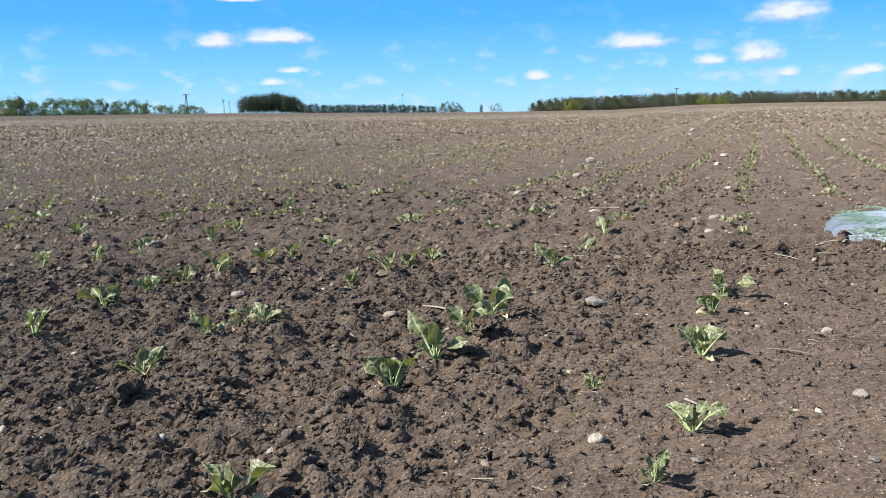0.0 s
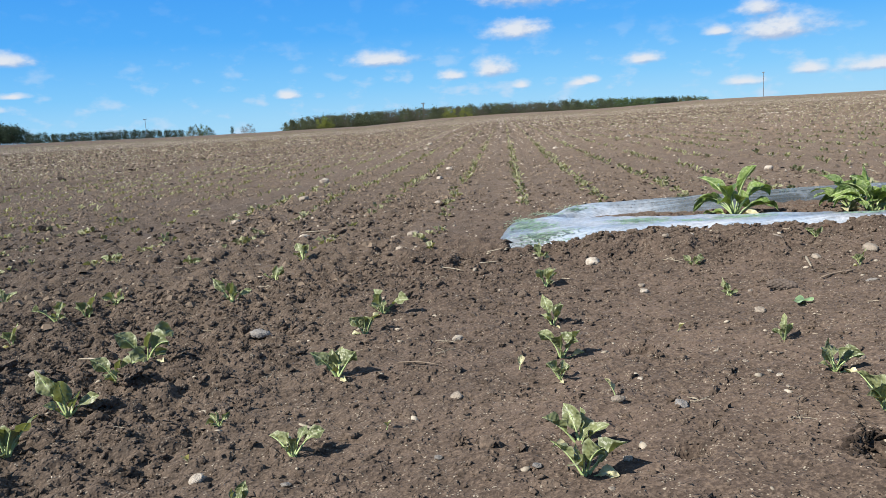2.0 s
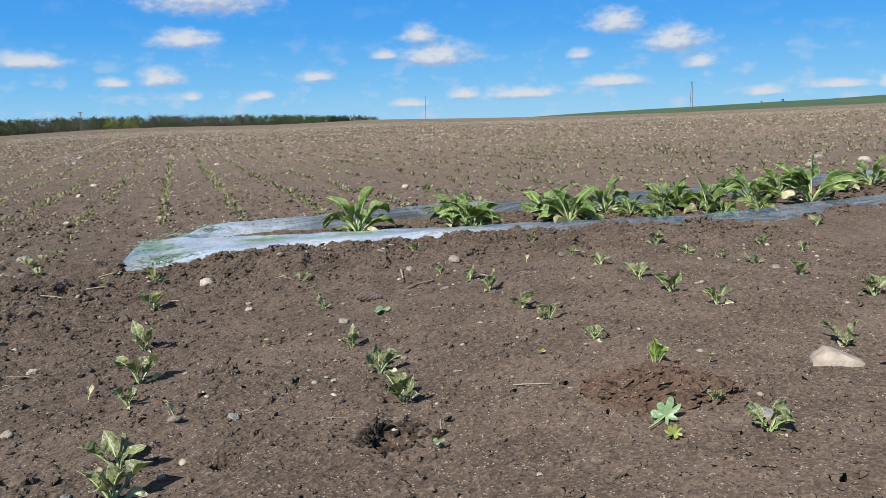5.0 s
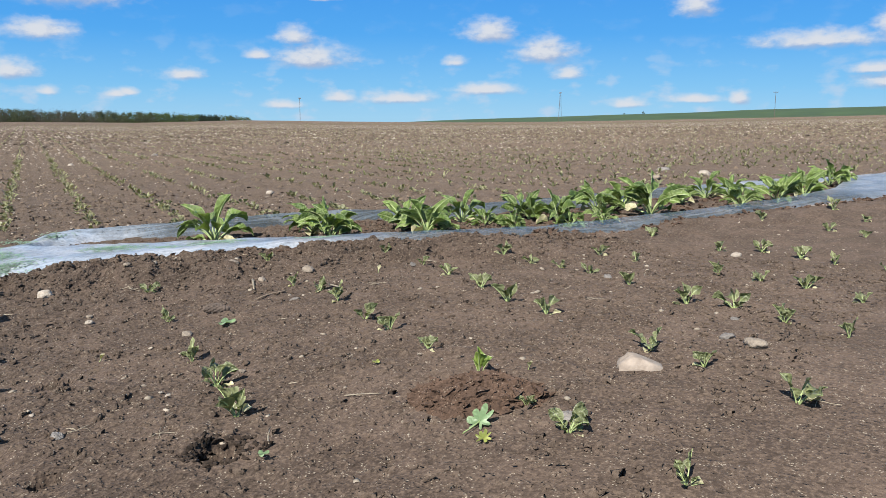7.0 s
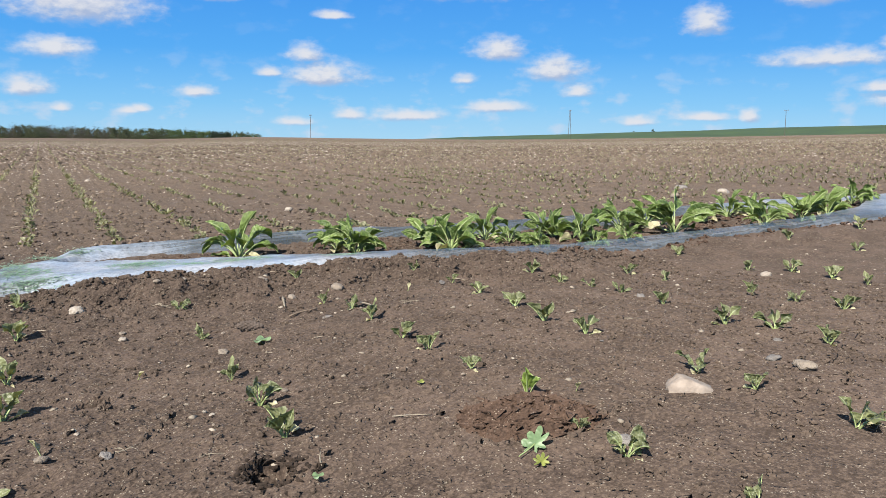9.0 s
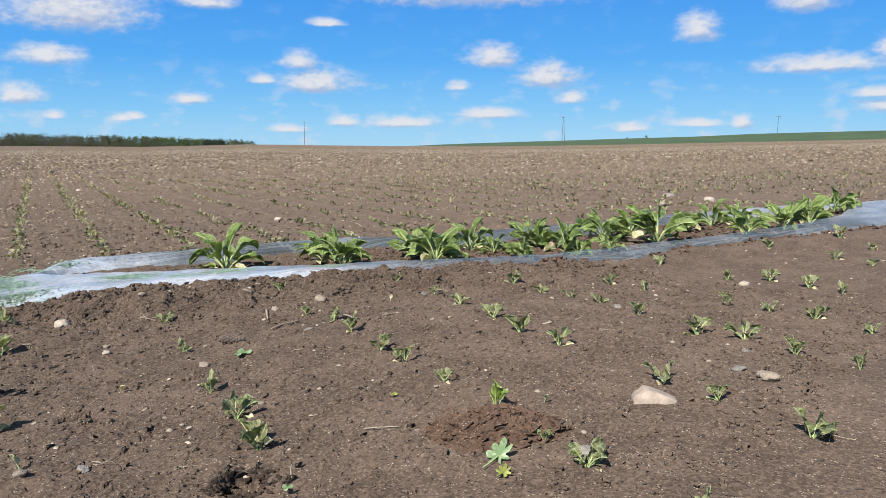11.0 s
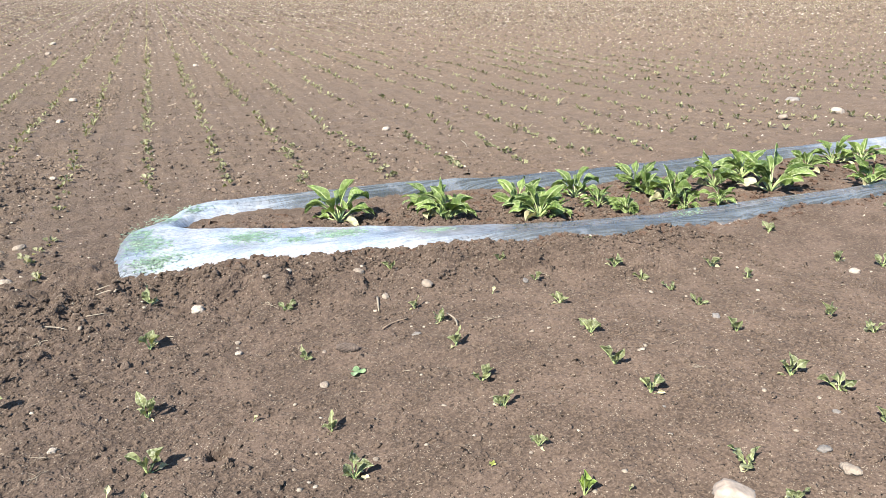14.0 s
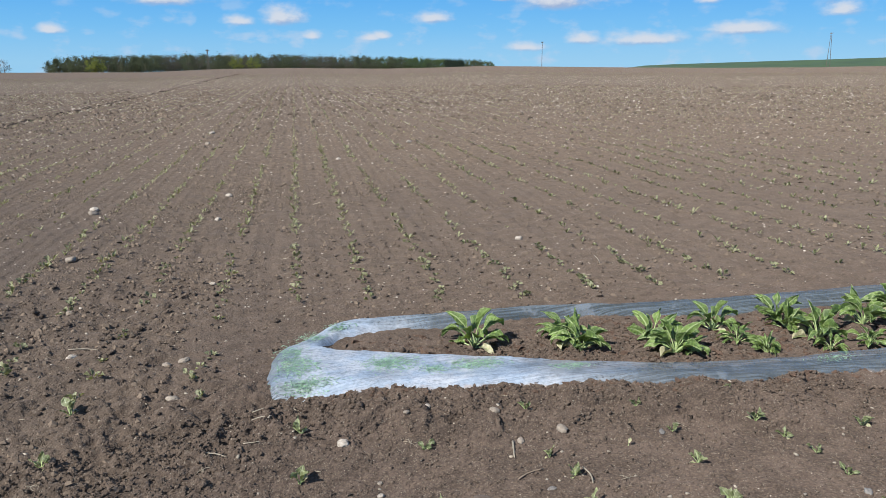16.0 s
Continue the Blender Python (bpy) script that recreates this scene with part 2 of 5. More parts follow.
def soil_material(name, light, dark, grit, damp=0.0, crust=0.0):
    n = Nodes(name)
    broad = n.remap(n.noise(0.9, 3.0), 0.35, 0.68)
    mid = n.remap(n.noise(9.0, 5.0, 0.7), 0.3, 0.7)
    fine = n.noise(140.0, 4.0, 0.7)
    c = n.mix(mid, dark, light)
    c = n.mix(n.math("MULTIPLY", broad, 0.35), c, tuple(v * 0.78 for v in light))
    if crust:
        split_pos = n.tree.nodes.new("ShaderNodeSeparateXYZ")
        n.link(n.pos, split_pos.inputs[0])
        across = n.math("SUBTRACT", n.math("MULTIPLY", split_pos.outputs[0], 0.927), n.math("MULTIPLY", split_pos.outputs[1], 0.375))
        along = n.math("ADD", n.math("MULTIPLY", split_pos.outputs[1], 0.927), n.math("MULTIPLY", split_pos.outputs[0], 0.375))
        # darker soil round the bed, paler and warmer further out
        faded = n.remap(n.math("ADD", along, n.math("MULTIPLY", n.math("SUBTRACT", n.noise(0.5, 3.0), 0.5), 4.0)), 4.5, 14.0)
        crusted = n.remap(n.math("ADD", across, n.math("MULTIPLY", n.math("SUBTRACT", n.noise(1.6, 3.0), 0.5), 1.4)), -0.55, 0.35)
        crusted = n.math("MULTIPLY", crusted, n.remap(n.math("ADD", split_pos.outputs[1], n.math("MULTIPLY", split_pos.outputs[0], 0.4)), 3.2, 5.5, 1.0, 0.0))
        c = n.mix(n.math("MULTIPLY", crusted, crust), c, n.mix(n.remap(n.noise(4.5, 4.0, 0.65), 0.38, 0.66), (0.034, 0.0242, 0.0198), (0.067, 0.0478, 0.039)))
        c = n.mix(n.math("MULTIPLY", faded, 0.85), c, n.mix(n.remap(n.noise(12.0, 6.0, 0.8), 0.4, 0.6), (0.056, 0.04, 0.028), (0.15, 0.1085, 0.0765)))
    c = n.mix(n.remap(fine, 0.42, 0.68, 0.0, 0.6), c, tuple(min(1, v * 1.45) for v in light))
    c = n.mix(n.remap(n.noise(75.0, 3.0, 0.6), 0.55, 0.68, 0.0, 0.7), c, tuple(v * 0.5 for v in dark))
    c = n.mix(n.remap(n.noise(260.0, 2.0, 0.6), 0.54, 0.66, 0.0, 0.25), c, tuple(v * 0.45 for v in dark))
    specks = n.cells(210.0)
    speck = n.math("MULTIPLY", n.remap(specks.outputs["Distance"], 0.36, 0.2), n.remap(n.noise(60.0, 2.0), 0.53, 0.63))
    c = n.mix(n.math("MULTIPLY", speck, 0.5), c, grit)
    normal = n.bump(n.noise(11.0, 2.0, 0.5), 1.0, 0.008)
    normal = n.bump(n.noise(32.0, 3.0, 0.6), 1.0, 0.014, normal)
    if crust:
        furrow = n.math("SINE", n.math("ADD", n.math("MULTIPLY", across, 14.056), n.math("MULTIPLY", n.noise(1.6, 3.0), 3.5)), 0.0)
        fine_furrow = n.math("SINE", n.math("MULTIPLY", across, 56.2), 0.0)
        drill = n.math("ADD", furrow, n.math("MULTIPLY", fine_furrow, 0.35))
        normal = n.bump(n.math("MULTIPLY", drill, n.remap(along, 3.8, 4.6)), 1.0, 0.006, normal)
    normal = n.bump(n.noise(70.0, 2.0, 0.55), 1.0, 0.0085, normal)
    normal = n.bump(n.noise(190.0, 1.5, 0.5), 1.0, 0.0032, normal)
    n.bsdf.inputs["Specular IOR Level"].default_value = 0.2
    n.bsdf.inputs["Diffuse Roughness"].default_value = 1.0
    return n.finish(c, 0.92 - damp, normal)


def leaf_material(name, young, old, rib_and_glint, wave=1.0):
    n = Nodes(name)
    r = n.random()
    vein = n.tree.nodes.new("ShaderNodeAttribute")
    vein.attribute_name = "midrib"
    margin = n.tree.nodes.new("ShaderNodeAttribute")
    margin.attribute_name = "margin"
    c = n.mix(r, young, old)
    c = n.mix(n.math("MULTIPLY", n.random(True), 0.5), c, tuple(v * 0.6 for v in old))
    c = n.mix(n.remap(n.noise(35.0, 4.0), 0.42, 0.72, 0.0, 0.75), c, tuple(v * 1.5 for v in young))
    # pale blotches and margins paint sunlit highlights; the midrib itself is pale
    c = n.mix(n.remap(n.noise(26.0, 3.0, 0.65), 0.54, 0.7, 0.0, 0.45), c, rib_and_glint)
    c = n.mix(n.remap(vein.outputs["Fac"], 0.78, 1.0, 0.0, 0.55), c, rib_and_glint)
    c = n.mix(n.remap(n.math("ADD", margin.outputs["Fac"], n.math("MULTIPLY", n.noise(60.0, 2.0), 0.4)), 1.0, 1.3, 0.0, 0.45), c, rib_and_glint)
    normal = n.bump(n.noise(95.0, 1.0), 0.8 * wave, 0.007)
    n.bsdf.inputs["Specular IOR Level"].default_value = 0.5
    mat = n.finish(c, 0.44, normal)
    thin = n.tree.nodes.new("ShaderNodeBsdfTranslucent")
    n.link(n.mix(1.0, c, (1.0, 1.0, 0.45), "MULTIPLY"), thin.inputs["Color"])
    both = n.tree.nodes.new("ShaderNodeMixShader")
    both.inputs[0].default_value = 0.3
    n.link(n.bsdf.outputs[0], both.inputs[1]), n.link(thin.outputs[0], both.inputs[2])
    n.link(both.outputs[0], n.out.inputs["Surface"])
    return mat


def plain_material(name, light, dark, rough=0.7, scale=40.0, bump=0.3, depth=0.003, island=False, vary=0.5):
    n = Nodes(name)
    c = n.mix(n.remap(n.noise(scale, 5.0), 0.3, 0.7), dark, light)
    c = n.mix(n.math("MULTIPLY", n.random(island), vary), c, tuple(v * 0.55 for v in dark))
    return n.finish(c, rough, n.bump(n.noise(scale * 3, 1.5, 0.5), bump, depth))


def film_material(name, start, stop, least):
    n = Nodes(name)
    streak = n.tree.nodes.new("ShaderNodeMapping")
    streak.vector_type = "TEXTURE"
    streak.inputs["Scale"].default_value = (0.4, 0.006, 0.05)
    streak.inputs["Rotation"].default_value = (0, 0, radians(-22))
    n.link(n.pos, streak.inputs["Vector"])
    lines = n.noise(1.0, 4.0, 0.6, streak.outputs[0])
    drops = n.remap(n.noise(60.0, 5.0, 0.75), 0.3, 0.62, 0.62, 1.0)
    patch = n.remap(n.noise(5.0, 4.0, 0.6), 0.35, 0.65)
    where = n.tree.nodes.new("ShaderNodeSeparateXYZ")
    n.link(n.pos, where.inputs[0])
    wet = n.remap(n.math("ADD", where.outputs[0], n.math("MULTIPLY", n.noise(3.0, 3.0), 0.8)), start, stop, 1.0, least)
    wet = n.math("MAXIMUM", wet, n.remap(where.outputs[0], 4.9, 5.9, 0.0, 0.75))
    white = n.math("MULTIPLY", n.math("MULTIPLY", n.math("MAXIMUM", drops, n.remap(lines, 0.45, 0.7)), n.remap(patch, 0.0, 1.0, 0.8, 1.0)), wet)
    white = n.math("MULTIPLY", white, n.remap(lines, 0.38, 0.6, 0.84, 1.0))
    along = n.math("SUBTRACT", n.math("MULTIPLY", where.outputs[0], 0.927), n.math("MULTIPLY", where.outputs[1], 0.375))
    # less white at the tip, which paints the blue sky reflected there
    white = n.math("MULTIPLY", white, n.remap(n.math("ADD", along, n.math("MULTIPLY", n.noise(9.0, 3.0), 0.2)), 0.3, 0.55, 0.45, 1.0))
    c = n.mix(white, n.mix(n.remap(lines, 0.42, 0.62), (0.045, 0.07, 0.09), (0.16, 0.215, 0.27)), n.mix(n.remap(n.noise(7.0, 3.0), 0.4, 0.62), (0.5, 0.52, 0.58), (0.36, 0.42, 0.52)))
    # bluish patches put reflected sky into the film's colour
    c = n.mix(n.remap(n.noise(9.0, 3.0, 0.6), 0.58, 0.66, 0.0, 0.6), c, (0.26, 0.31, 0.38))
    hem = n.tree.nodes.new("ShaderNodeAttribute")
    hem.attribute_name = "hem"
    dusty = n.remap(n.math("ADD", hem.outputs["Fac"], n.math("MULTIPLY", n.noise(14.0, 3.0), 0.35)), 1.06, 1.18)
    c = n.mix(dusty, c, (0.4, 0.31, 0.25))
    normal = n.bump(lines, 0.5, 0.004)
    normal = n.bump(n.noise(45.0, 4.0), 0.25, 0.003, normal)
    n.bsdf.inputs["Specular IOR Level"].default_value = 0.5
    mat = n.finish(c, 0.3, normal)
    clear = n.tree.nodes.new("ShaderNodeBsdfTransparent")
    clear.inputs["Color"].default_value = (0.88, 0.92, 0.95, 1)
    both = n.tree.nodes.new("ShaderNodeMixShader")
    n.link(n.math("MAXIMUM", n.remap(white, 0.0, 1.0, 0.42, 0.8), dusty), both.inputs[0])
    n.link(clear.outputs[0], both.inputs[1]), n.link(n.bsdf.outputs[0], both.inputs[2])
    n.link(both.outputs[0], n.out.inputs["Surface"])
    return mat


SOIL = soil_material("dry_brown_soil", (0.098, 0.0725, 0.0555), (0.055, 0.0402, 0.0305), (0.4, 0.355, 0.29), 0.0, 0.72)
LOOSE_SOIL = soil_material("loose_dry_soil", (0.1, 0.0745, 0.058), (0.06, 0.0445, 0.035), (0.4, 0.355, 0.29))
BED_SOIL = soil_material("reddish_bed_soil", (0.084, 0.054, 0.039), (0.045, 0.028, 0.02), (0.34, 0.28, 0.22), 0.05)
# darkened soil colour that stands in for shade in a burrow and a rut
SHADE_DARK_SOIL = soil_material("shade_darkened_soil", (0.034, 0.024, 0.018), (0.018, 0.013, 0.01), (0.2, 0.16, 0.13), 0.05)
GREEN_FIELD = plain_material("young_corn_green", (0.042, 0.074, 0.018), (0.028, 0.05, 0.014), 0.8, 0.05, 0.2, 0.2, vary=0.1)
SEEDLING_LEAF = leaf_material("seedling_leaf", (0.2, 0.215, 0.1), (0.125, 0.145, 0.068), (0.42, 0.43, 0.32), 1.4)
ROW_LEAF = leaf_material("row_leaf", (0.22, 0.22, 0.115), (0.14, 0.145, 0.078), (0.46, 0.44, 0.31))
BEET_LEAF = leaf_material("beet_leaf", (0.16, 0.23, 0.055), (0.06, 0.105, 0.028), (0.44, 0.48, 0.27), 1.5)
WITHERED = leaf_material("withered_leaf", (0.46, 0.43, 0.27), (0.34, 0.31, 0.18), (0.55, 0.52, 0.4))
PALE_WEED = leaf_material("pale_weed_leaf", (0.28, 0.41, 0.31), (0.19, 0.31, 0.23), (0.55, 0.62, 0.54))
STALK = plain_material("pale_green_stalk", (0.36, 0.42, 0.2), (0.26, 0.34, 0.13), 0.5)
FILM = film_material("wet_plastic_film", 2.6, 3.3, 0.1)
CLEAR_FILM = film_material("clear_plastic_film", 2.5, 3.0, 0.04)
FIELD_CLOD = plain_material("mixed_field_clods", (0.17, 0.125, 0.09), (0.105, 0.077, 0.056), 0.95, 60.0, island=True, vary=1.0)
STONE = plain_material("field_stone", (0.3, 0.25, 0.2), (0.19, 0.155, 0.125), 0.8, 2.2, 0.6, 0.006)
PALE_STONE = plain_material("pale_stone", (0.4, 0.35, 0.3), (0.26, 0.22, 0.18), 0.8, 2.2, 0.6, 0.006, vary=0.3)
TAN_STONE = plain_material("tan_stone", (0.33, 0.275, 0.23), (0.21, 0.17, 0.14), 0.8, 1.6, 0.35, 0.006, vary=0.1)
GREY_STONE = plain_material("grey_stone", (0.23, 0.21, 0.195), (0.15, 0.135, 0.125), 0.8, 2.2, 0.6, 0.006)
PEBBLES = plain_material("pebbles", (0.37, 0.32, 0.26), (0.24, 0.2, 0.155), 0.75, 60.0, island=True, vary=0.65)
STRAW = plain_material("dry_straw", (0.34, 0.29, 0.22), (0.22, 0.185, 0.14), 0.75, 60.0, island=True, vary=0.6)
TWIG = plain_material("dry_twig", (0.2, 0.15, 0.11), (0.12, 0.09, 0.065), 0.85, 60.0)
CONE = plain_material("brown_cone", (0.14, 0.105, 0.085), (0.07, 0.052, 0.042), 0.8, 70.0)
POLE_WOOD = plain_material("weathered_pole", (0.12, 0.1, 0.085), (0.075, 0.065, 0.055), 0.85, 2.0)
BARK = plain_material("bark", (0.12, 0.1, 0.08), (0.07, 0.055, 0.045), 0.9, 3.0)


# ---- helpers for building ----
RNG = np.random.default_rng(11)


def mesh_of(name, verts, faces, mats, smooth=True, slots=None):
    verts, faces = np.asarray(verts, np.float32), np.asarray(faces, np.int32)
    me = bpy.data.meshes.new(name)
    k = faces.shape[1]
    me.vertices.add(len(verts)), me.loops.add(faces.size), me.polygons.add(len(faces))
    me.vertices.foreach_set("co", verts.ravel())
    me.loops.foreach_set("vertex_index", faces.ravel())
    me.polygons.foreach_set("loop_start", np.arange(0, faces.size, k, dtype=np.int32))
    me.polygons.foreach_set("use_smooth", np.full(len(faces), smooth))
    for m in mats:
        me.materials.append(m)
    if slots is not None:
        me.polygons.foreach_set("material_index", np.asarray(slots, np.int32))
    me.update(calc_edges=True)
    me.validate()
    return me


def child(name, me, parent, label=""):
    ob = new(name, me)
    ob.parent = parent
    return tagged(ob, label)


def part(name, bm, material, parent, label=""):
    me = bpy.data.meshes.new(name)
    bm.to_mesh(me)
    bm.free()
    me.materials.append(material)
    return child(name, me, parent, label)


def ico(subdivisions):
    bm = bmesh.new()
    bmesh.ops.create_icosphere(bm, subdivisions=subdivisions, radius=1.0)
    bm.verts.ensure_lookup_table()
    v = np.array([x.co[:] for x in bm.verts])
    f = np.array([[x.index for x in p.verts] for p in bm.faces])
    bm.free()
    return v, f


def lump(subdivisions, seed, rough=0.35, flat=0.75):
    """A rough stone or clod about 2 across, flattened."""
    v, f = ico(subdivisions)
    out = []
    for p in v:
        q = Vector(p)
        k = 1 + rough * noise.noise(q * 1.3 + Vector((seed * 7.1, 3.3, seed))) + 0.5 * rough * noise.noise(q * 3.1 + Vector((seed, seed * 2.7, 9))) + 0.3 * rough * noise.noise(q * 7.3 + Vector((4, seed, seed * 1.9)))
        out.append((q.x * k * 1.1, q.y * k * 0.9, q.z * k * flat))
    return np.array(out), f


def scatter(variants, places, sizes, sink=0.0):
    """Many copies of a few small shapes as one set of points and faces."""
    vs, fs, base = [], [], 0
    pick = RNG.integers(0, len(variants), len(places))
    for k, (v, f) in enumerate(variants):
        at, s = places[pick == k], sizes[pick == k]
        if not len(at):
            continue
        a = RNG.uniform(0, 2 * np.pi, len(at))
        c, n = np.cos(a)[:, None], np.sin(a)[:, None]
        tilt = RNG.normal(0, 0.18, (len(at), 2))
        x, y, z = v[:, 0][None], v[:, 1][None], v[:, 2][None]
        p = np.stack([x * c - y * n, x * n + y * c, z + tilt[:, :1] * x + tilt[:, 1:] * y], -1) * s[:, None, None]
        p += at[:, None, :]
        p[:, :, 2] -= (sink * s)[:, None]
        vs.append(p.reshape(-1, 3))
        fs.append((f[None] + (np.arange(len(at)) * len(v))[:, None, None] + base).reshape(-1, f.shape[1]))
        base += len(at) * len(v)
    return np.concatenate(vs), np.concatenate(fs)


# ---- the lie of the land ----
ROW_AZ = radians(22.0)
COS_R, SIN_R = math.cos(ROW_AZ), math.sin(ROW_AZ)
ROW_STEP, ROW_START = 0.447, 0.36


def to_rows(x, y):
    """Across and along the drilled rows."""
    return x * COS_R - y * SIN_R, x * SIN_R + y * COS_R


def from_rows(u, v):
    return u * COS_R + v * SIN_R, -u * SIN_R + v * COS_R


def step(a, b, x):
    t = np.clip((x - a) / (b - a), 0, 1)
    return t * t * (3 - 2 * t)


def film_near_outer(u):
    return np.interp(u, [0.2, 0.23, 0.45, 0.68, 0.85, 1.18, 1.53, 1.95, 2.2, 2.5, 2.97, 3.4, 4.3, 4.7, 5.2, 7.5], [3.0, 2.94, 2.90, 2.88, 2.81, 2.78, 2.73, 2.69, 2.65, 2.69, 2.73, 2.75, 2.70, 2.66, 2.7, 2.85])


def film_near_inner(u):
    return np.interp(u, [0.2, 0.24, 0.32, 0.45, 0.57, 0.82, 1.06, 1.31, 1.54, 1.8, 2.0, 2.3, 2.9, 3.4, 3.8, 4.4, 5.0, 5.7, 7.5], [3.04, 3.22, 3.36, 3.45, 3.36, 3.26, 3.17, 3.08, 2.98, 2.88, 2.83, 2.82, 2.84, 2.84, 2.8, 2.86, 3.05, 3.45, 3.5])


def film_far_inner(u):
    return np.interp(u, [0.2, 0.24, 0.32, 0.45, 0.58, 0.73, 0.88, 1.11, 1.64, 1.97, 2.14, 2.43, 2.71, 3.5, 5.0, 5.5, 5.7, 7.5], [3.04, 3.22, 3.36, 3.45, 3.62, 3.69, 3.71, 3.69, 3.7, 3.65, 3.6, 3.57, 3.54, 3.57, 3.58, 3.55, 3.45, 3.5])


def film_far_outer(u):
    """The crest of the far strip."""
    return np.interp(u, [0.2, 0.21, 0.24, 0.32, 0.42, 0.6, 0.77, 1.18, 1.63, 2.0, 2.65, 3.7, 7.5], [3.06, 3.32, 3.45, 3.56, 3.65, 3.76, 3.79, 3.77, 3.76, 3.71, 3.69, 3.68, 3.7])


def land(x, y):
    """The smooth lie of the land, with the bank round the film bed."""
    x, y = np.asarray(x, float), np.asarray(y, float)
    r, az = np.hypot(x, y) + 1e-6, np.degrees(np.arctan2(x, y))
    z = (0.014 * x - 0.020 * y + 0.018) / np.maximum(r / 9, 1)
    z = z + 0.0514 * np.exp(-((x - 1.8) ** 2 + (y - 0.45) ** 2) / 0.9) - 0.011 * np.exp(-((x - 0.95) ** 2 + (y - 1.5) ** 2) / 0.3) - 0.0544 * np.exp(-((x - 3.6) ** 2 + (y - 0.9) ** 2) / 1.2)
    u, v = to_rows(x, y)
    no, ridge = film_near_outer(u), film_far_outer(u)
    z = z + step(0.3, 0.8, u) * (0.062 - 0.029 * step(2.0, 2.6, u)) * np.exp(-(((v - no + 0.13) / 0.24) ** 2))
    z = z + step(0.05, 0.35, u) * (0.008 * step(-0.1, 0.15, v - no) * (1 - step(3.5, 3.8, v)) + 0.045 * np.exp(-(((v - ridge - 0.02) / 0.06) ** 2)) * step(0.35, 0.6, u))
    crest = np.interp(az, [-180, -90, -29, -15, 0, 5, 12, 17, 22, 29, 36, 45, 52, 58, 66, 80, 100, 180], [0.4, 0.6, 0.9, 0.5, -0.6, -0.75, -0.8, 0.0, 0.2, 0.0, 0.7, 0.3, 0.2, 0.4, 1.0, 2.2, 2.0, 0.4])
    z = z + crest * np.clip((r - 9) / 211, 0, 1) - np.minimum(0.03 * np.clip(r - 220, 0, None), 5.0) - 0.012 * np.clip(r - 700, 0, None)
    z = z - 0.07 * np.exp(-(((u + 7.0) / 0.22) ** 2)) * step(8, 12, r) + 0.05 * np.exp(-(((u + 6.5) / 0.25) ** 2)) * step(8, 12, r)
    rise = np.interp(az, [44, 47, 51.5, 59.6, 67.4, 71, 80, 100, 150, 170], [0, 4.6, 6.4, 8.2, 9.6, 10.6, 11.6, 12, 6, 0])
    return z + rise * step(270, 480, r)


def lattice(i, j, seed):
    n = (i.astype(np.int64) * 374761393 + j.astype(np.int64) * 668265263 + seed * 144269504) & 0x7FFFFFFF
    n = ((n ^ (n >> 13)) * 1274126177) & 0x7FFFFFFF
    return ((n ^ (n >> 16)) & 0xFFFF) / 65535.0


def value_noise(x, y, size, seed):
    x, y = x / size, y / size
    i, j = np.floor(x), np.floor(y)
    a, b = x - i, y - j
    a, b = a * a * (3 - 2 * a), b * b * (3 - 2 * b)
    return (lattice(i, j, seed) * (1 - a) + lattice(i + 1, j, seed) * a) * (1 - b) + (lattice(i, j + 1, seed) * (1 - a) + lattice(i + 1, j + 1, seed) * a) * b - 0.5


def domes(x, y, size, seed, keep=0.7):
    """Half-buried crumbs: rounded lumps of uneven height on a jittered lattice."""
    x, y = x / size, y / size
    i, j = np.floor(x), np.floor(y)
    best = np.zeros_like(x)
    for di in (-1, 0, 1):
        for dj in (-1, 0, 1):
            p, q = i + di, j + dj
            px, py = p + lattice(p, q, seed), q + lattice(p, q, seed + 1)
            h = lattice(p, q, seed + 2)
            radius = 0.3 + 0.4 * h
            d2 = ((x - px) ** 2 + (y - py) ** 2) / radius ** 2
            best = np.maximum(best, np.where(h > 1 - keep, h, 0) * np.sqrt(np.clip(1 - d2, 0, 1)))
    return best


def roughness(x, y):
    """How cloddy the soil is: loose on the older rows and on the banks, crusted and smooth between."""
    u, v = to_rows(x, y)
    loose = 1 - step(-0.45, 0.25, u + 0.5 * value_noise(x, y, 0.5, 5)) * (1 - step(2.0, 2.5, v))
    loose = np.where(u < -0.2, loose, loose * 0.25)
    bank = np.exp(-(((v - film_near_outer(u) + 0.16) / 0.17) ** 2)) * step(-0.25, 0.2, u)
    end = np.exp(-(((u - 0.02) / 0.3) ** 2 + ((v - 2.75) / 0.6) ** 2))
    inside = step(0.0, 0.1, v - film_near_inner(u)) * (1 - step(3.4, 3.5, v)) * step(0.4, 0.5, u)
    beyond = step(3.7, 4.3, v) * 0.4 * (1 - np.exp(-(((u + 1.77) / 0.28) ** 2)))
    return np.clip(0.42 + 0.58 * loose + 0.4 * bank + 0.6 * end + 0.35 * inside + beyond * 0.5, 0.4, 1.1)


PITS = [(1.045, 0.63, 0.032, 0.1), (1.07, 1.24, 0.028, 0.045), (0.85, 0.757, 0.022, 0.04), (0.35, 2.4, 0.05, 0.03)]


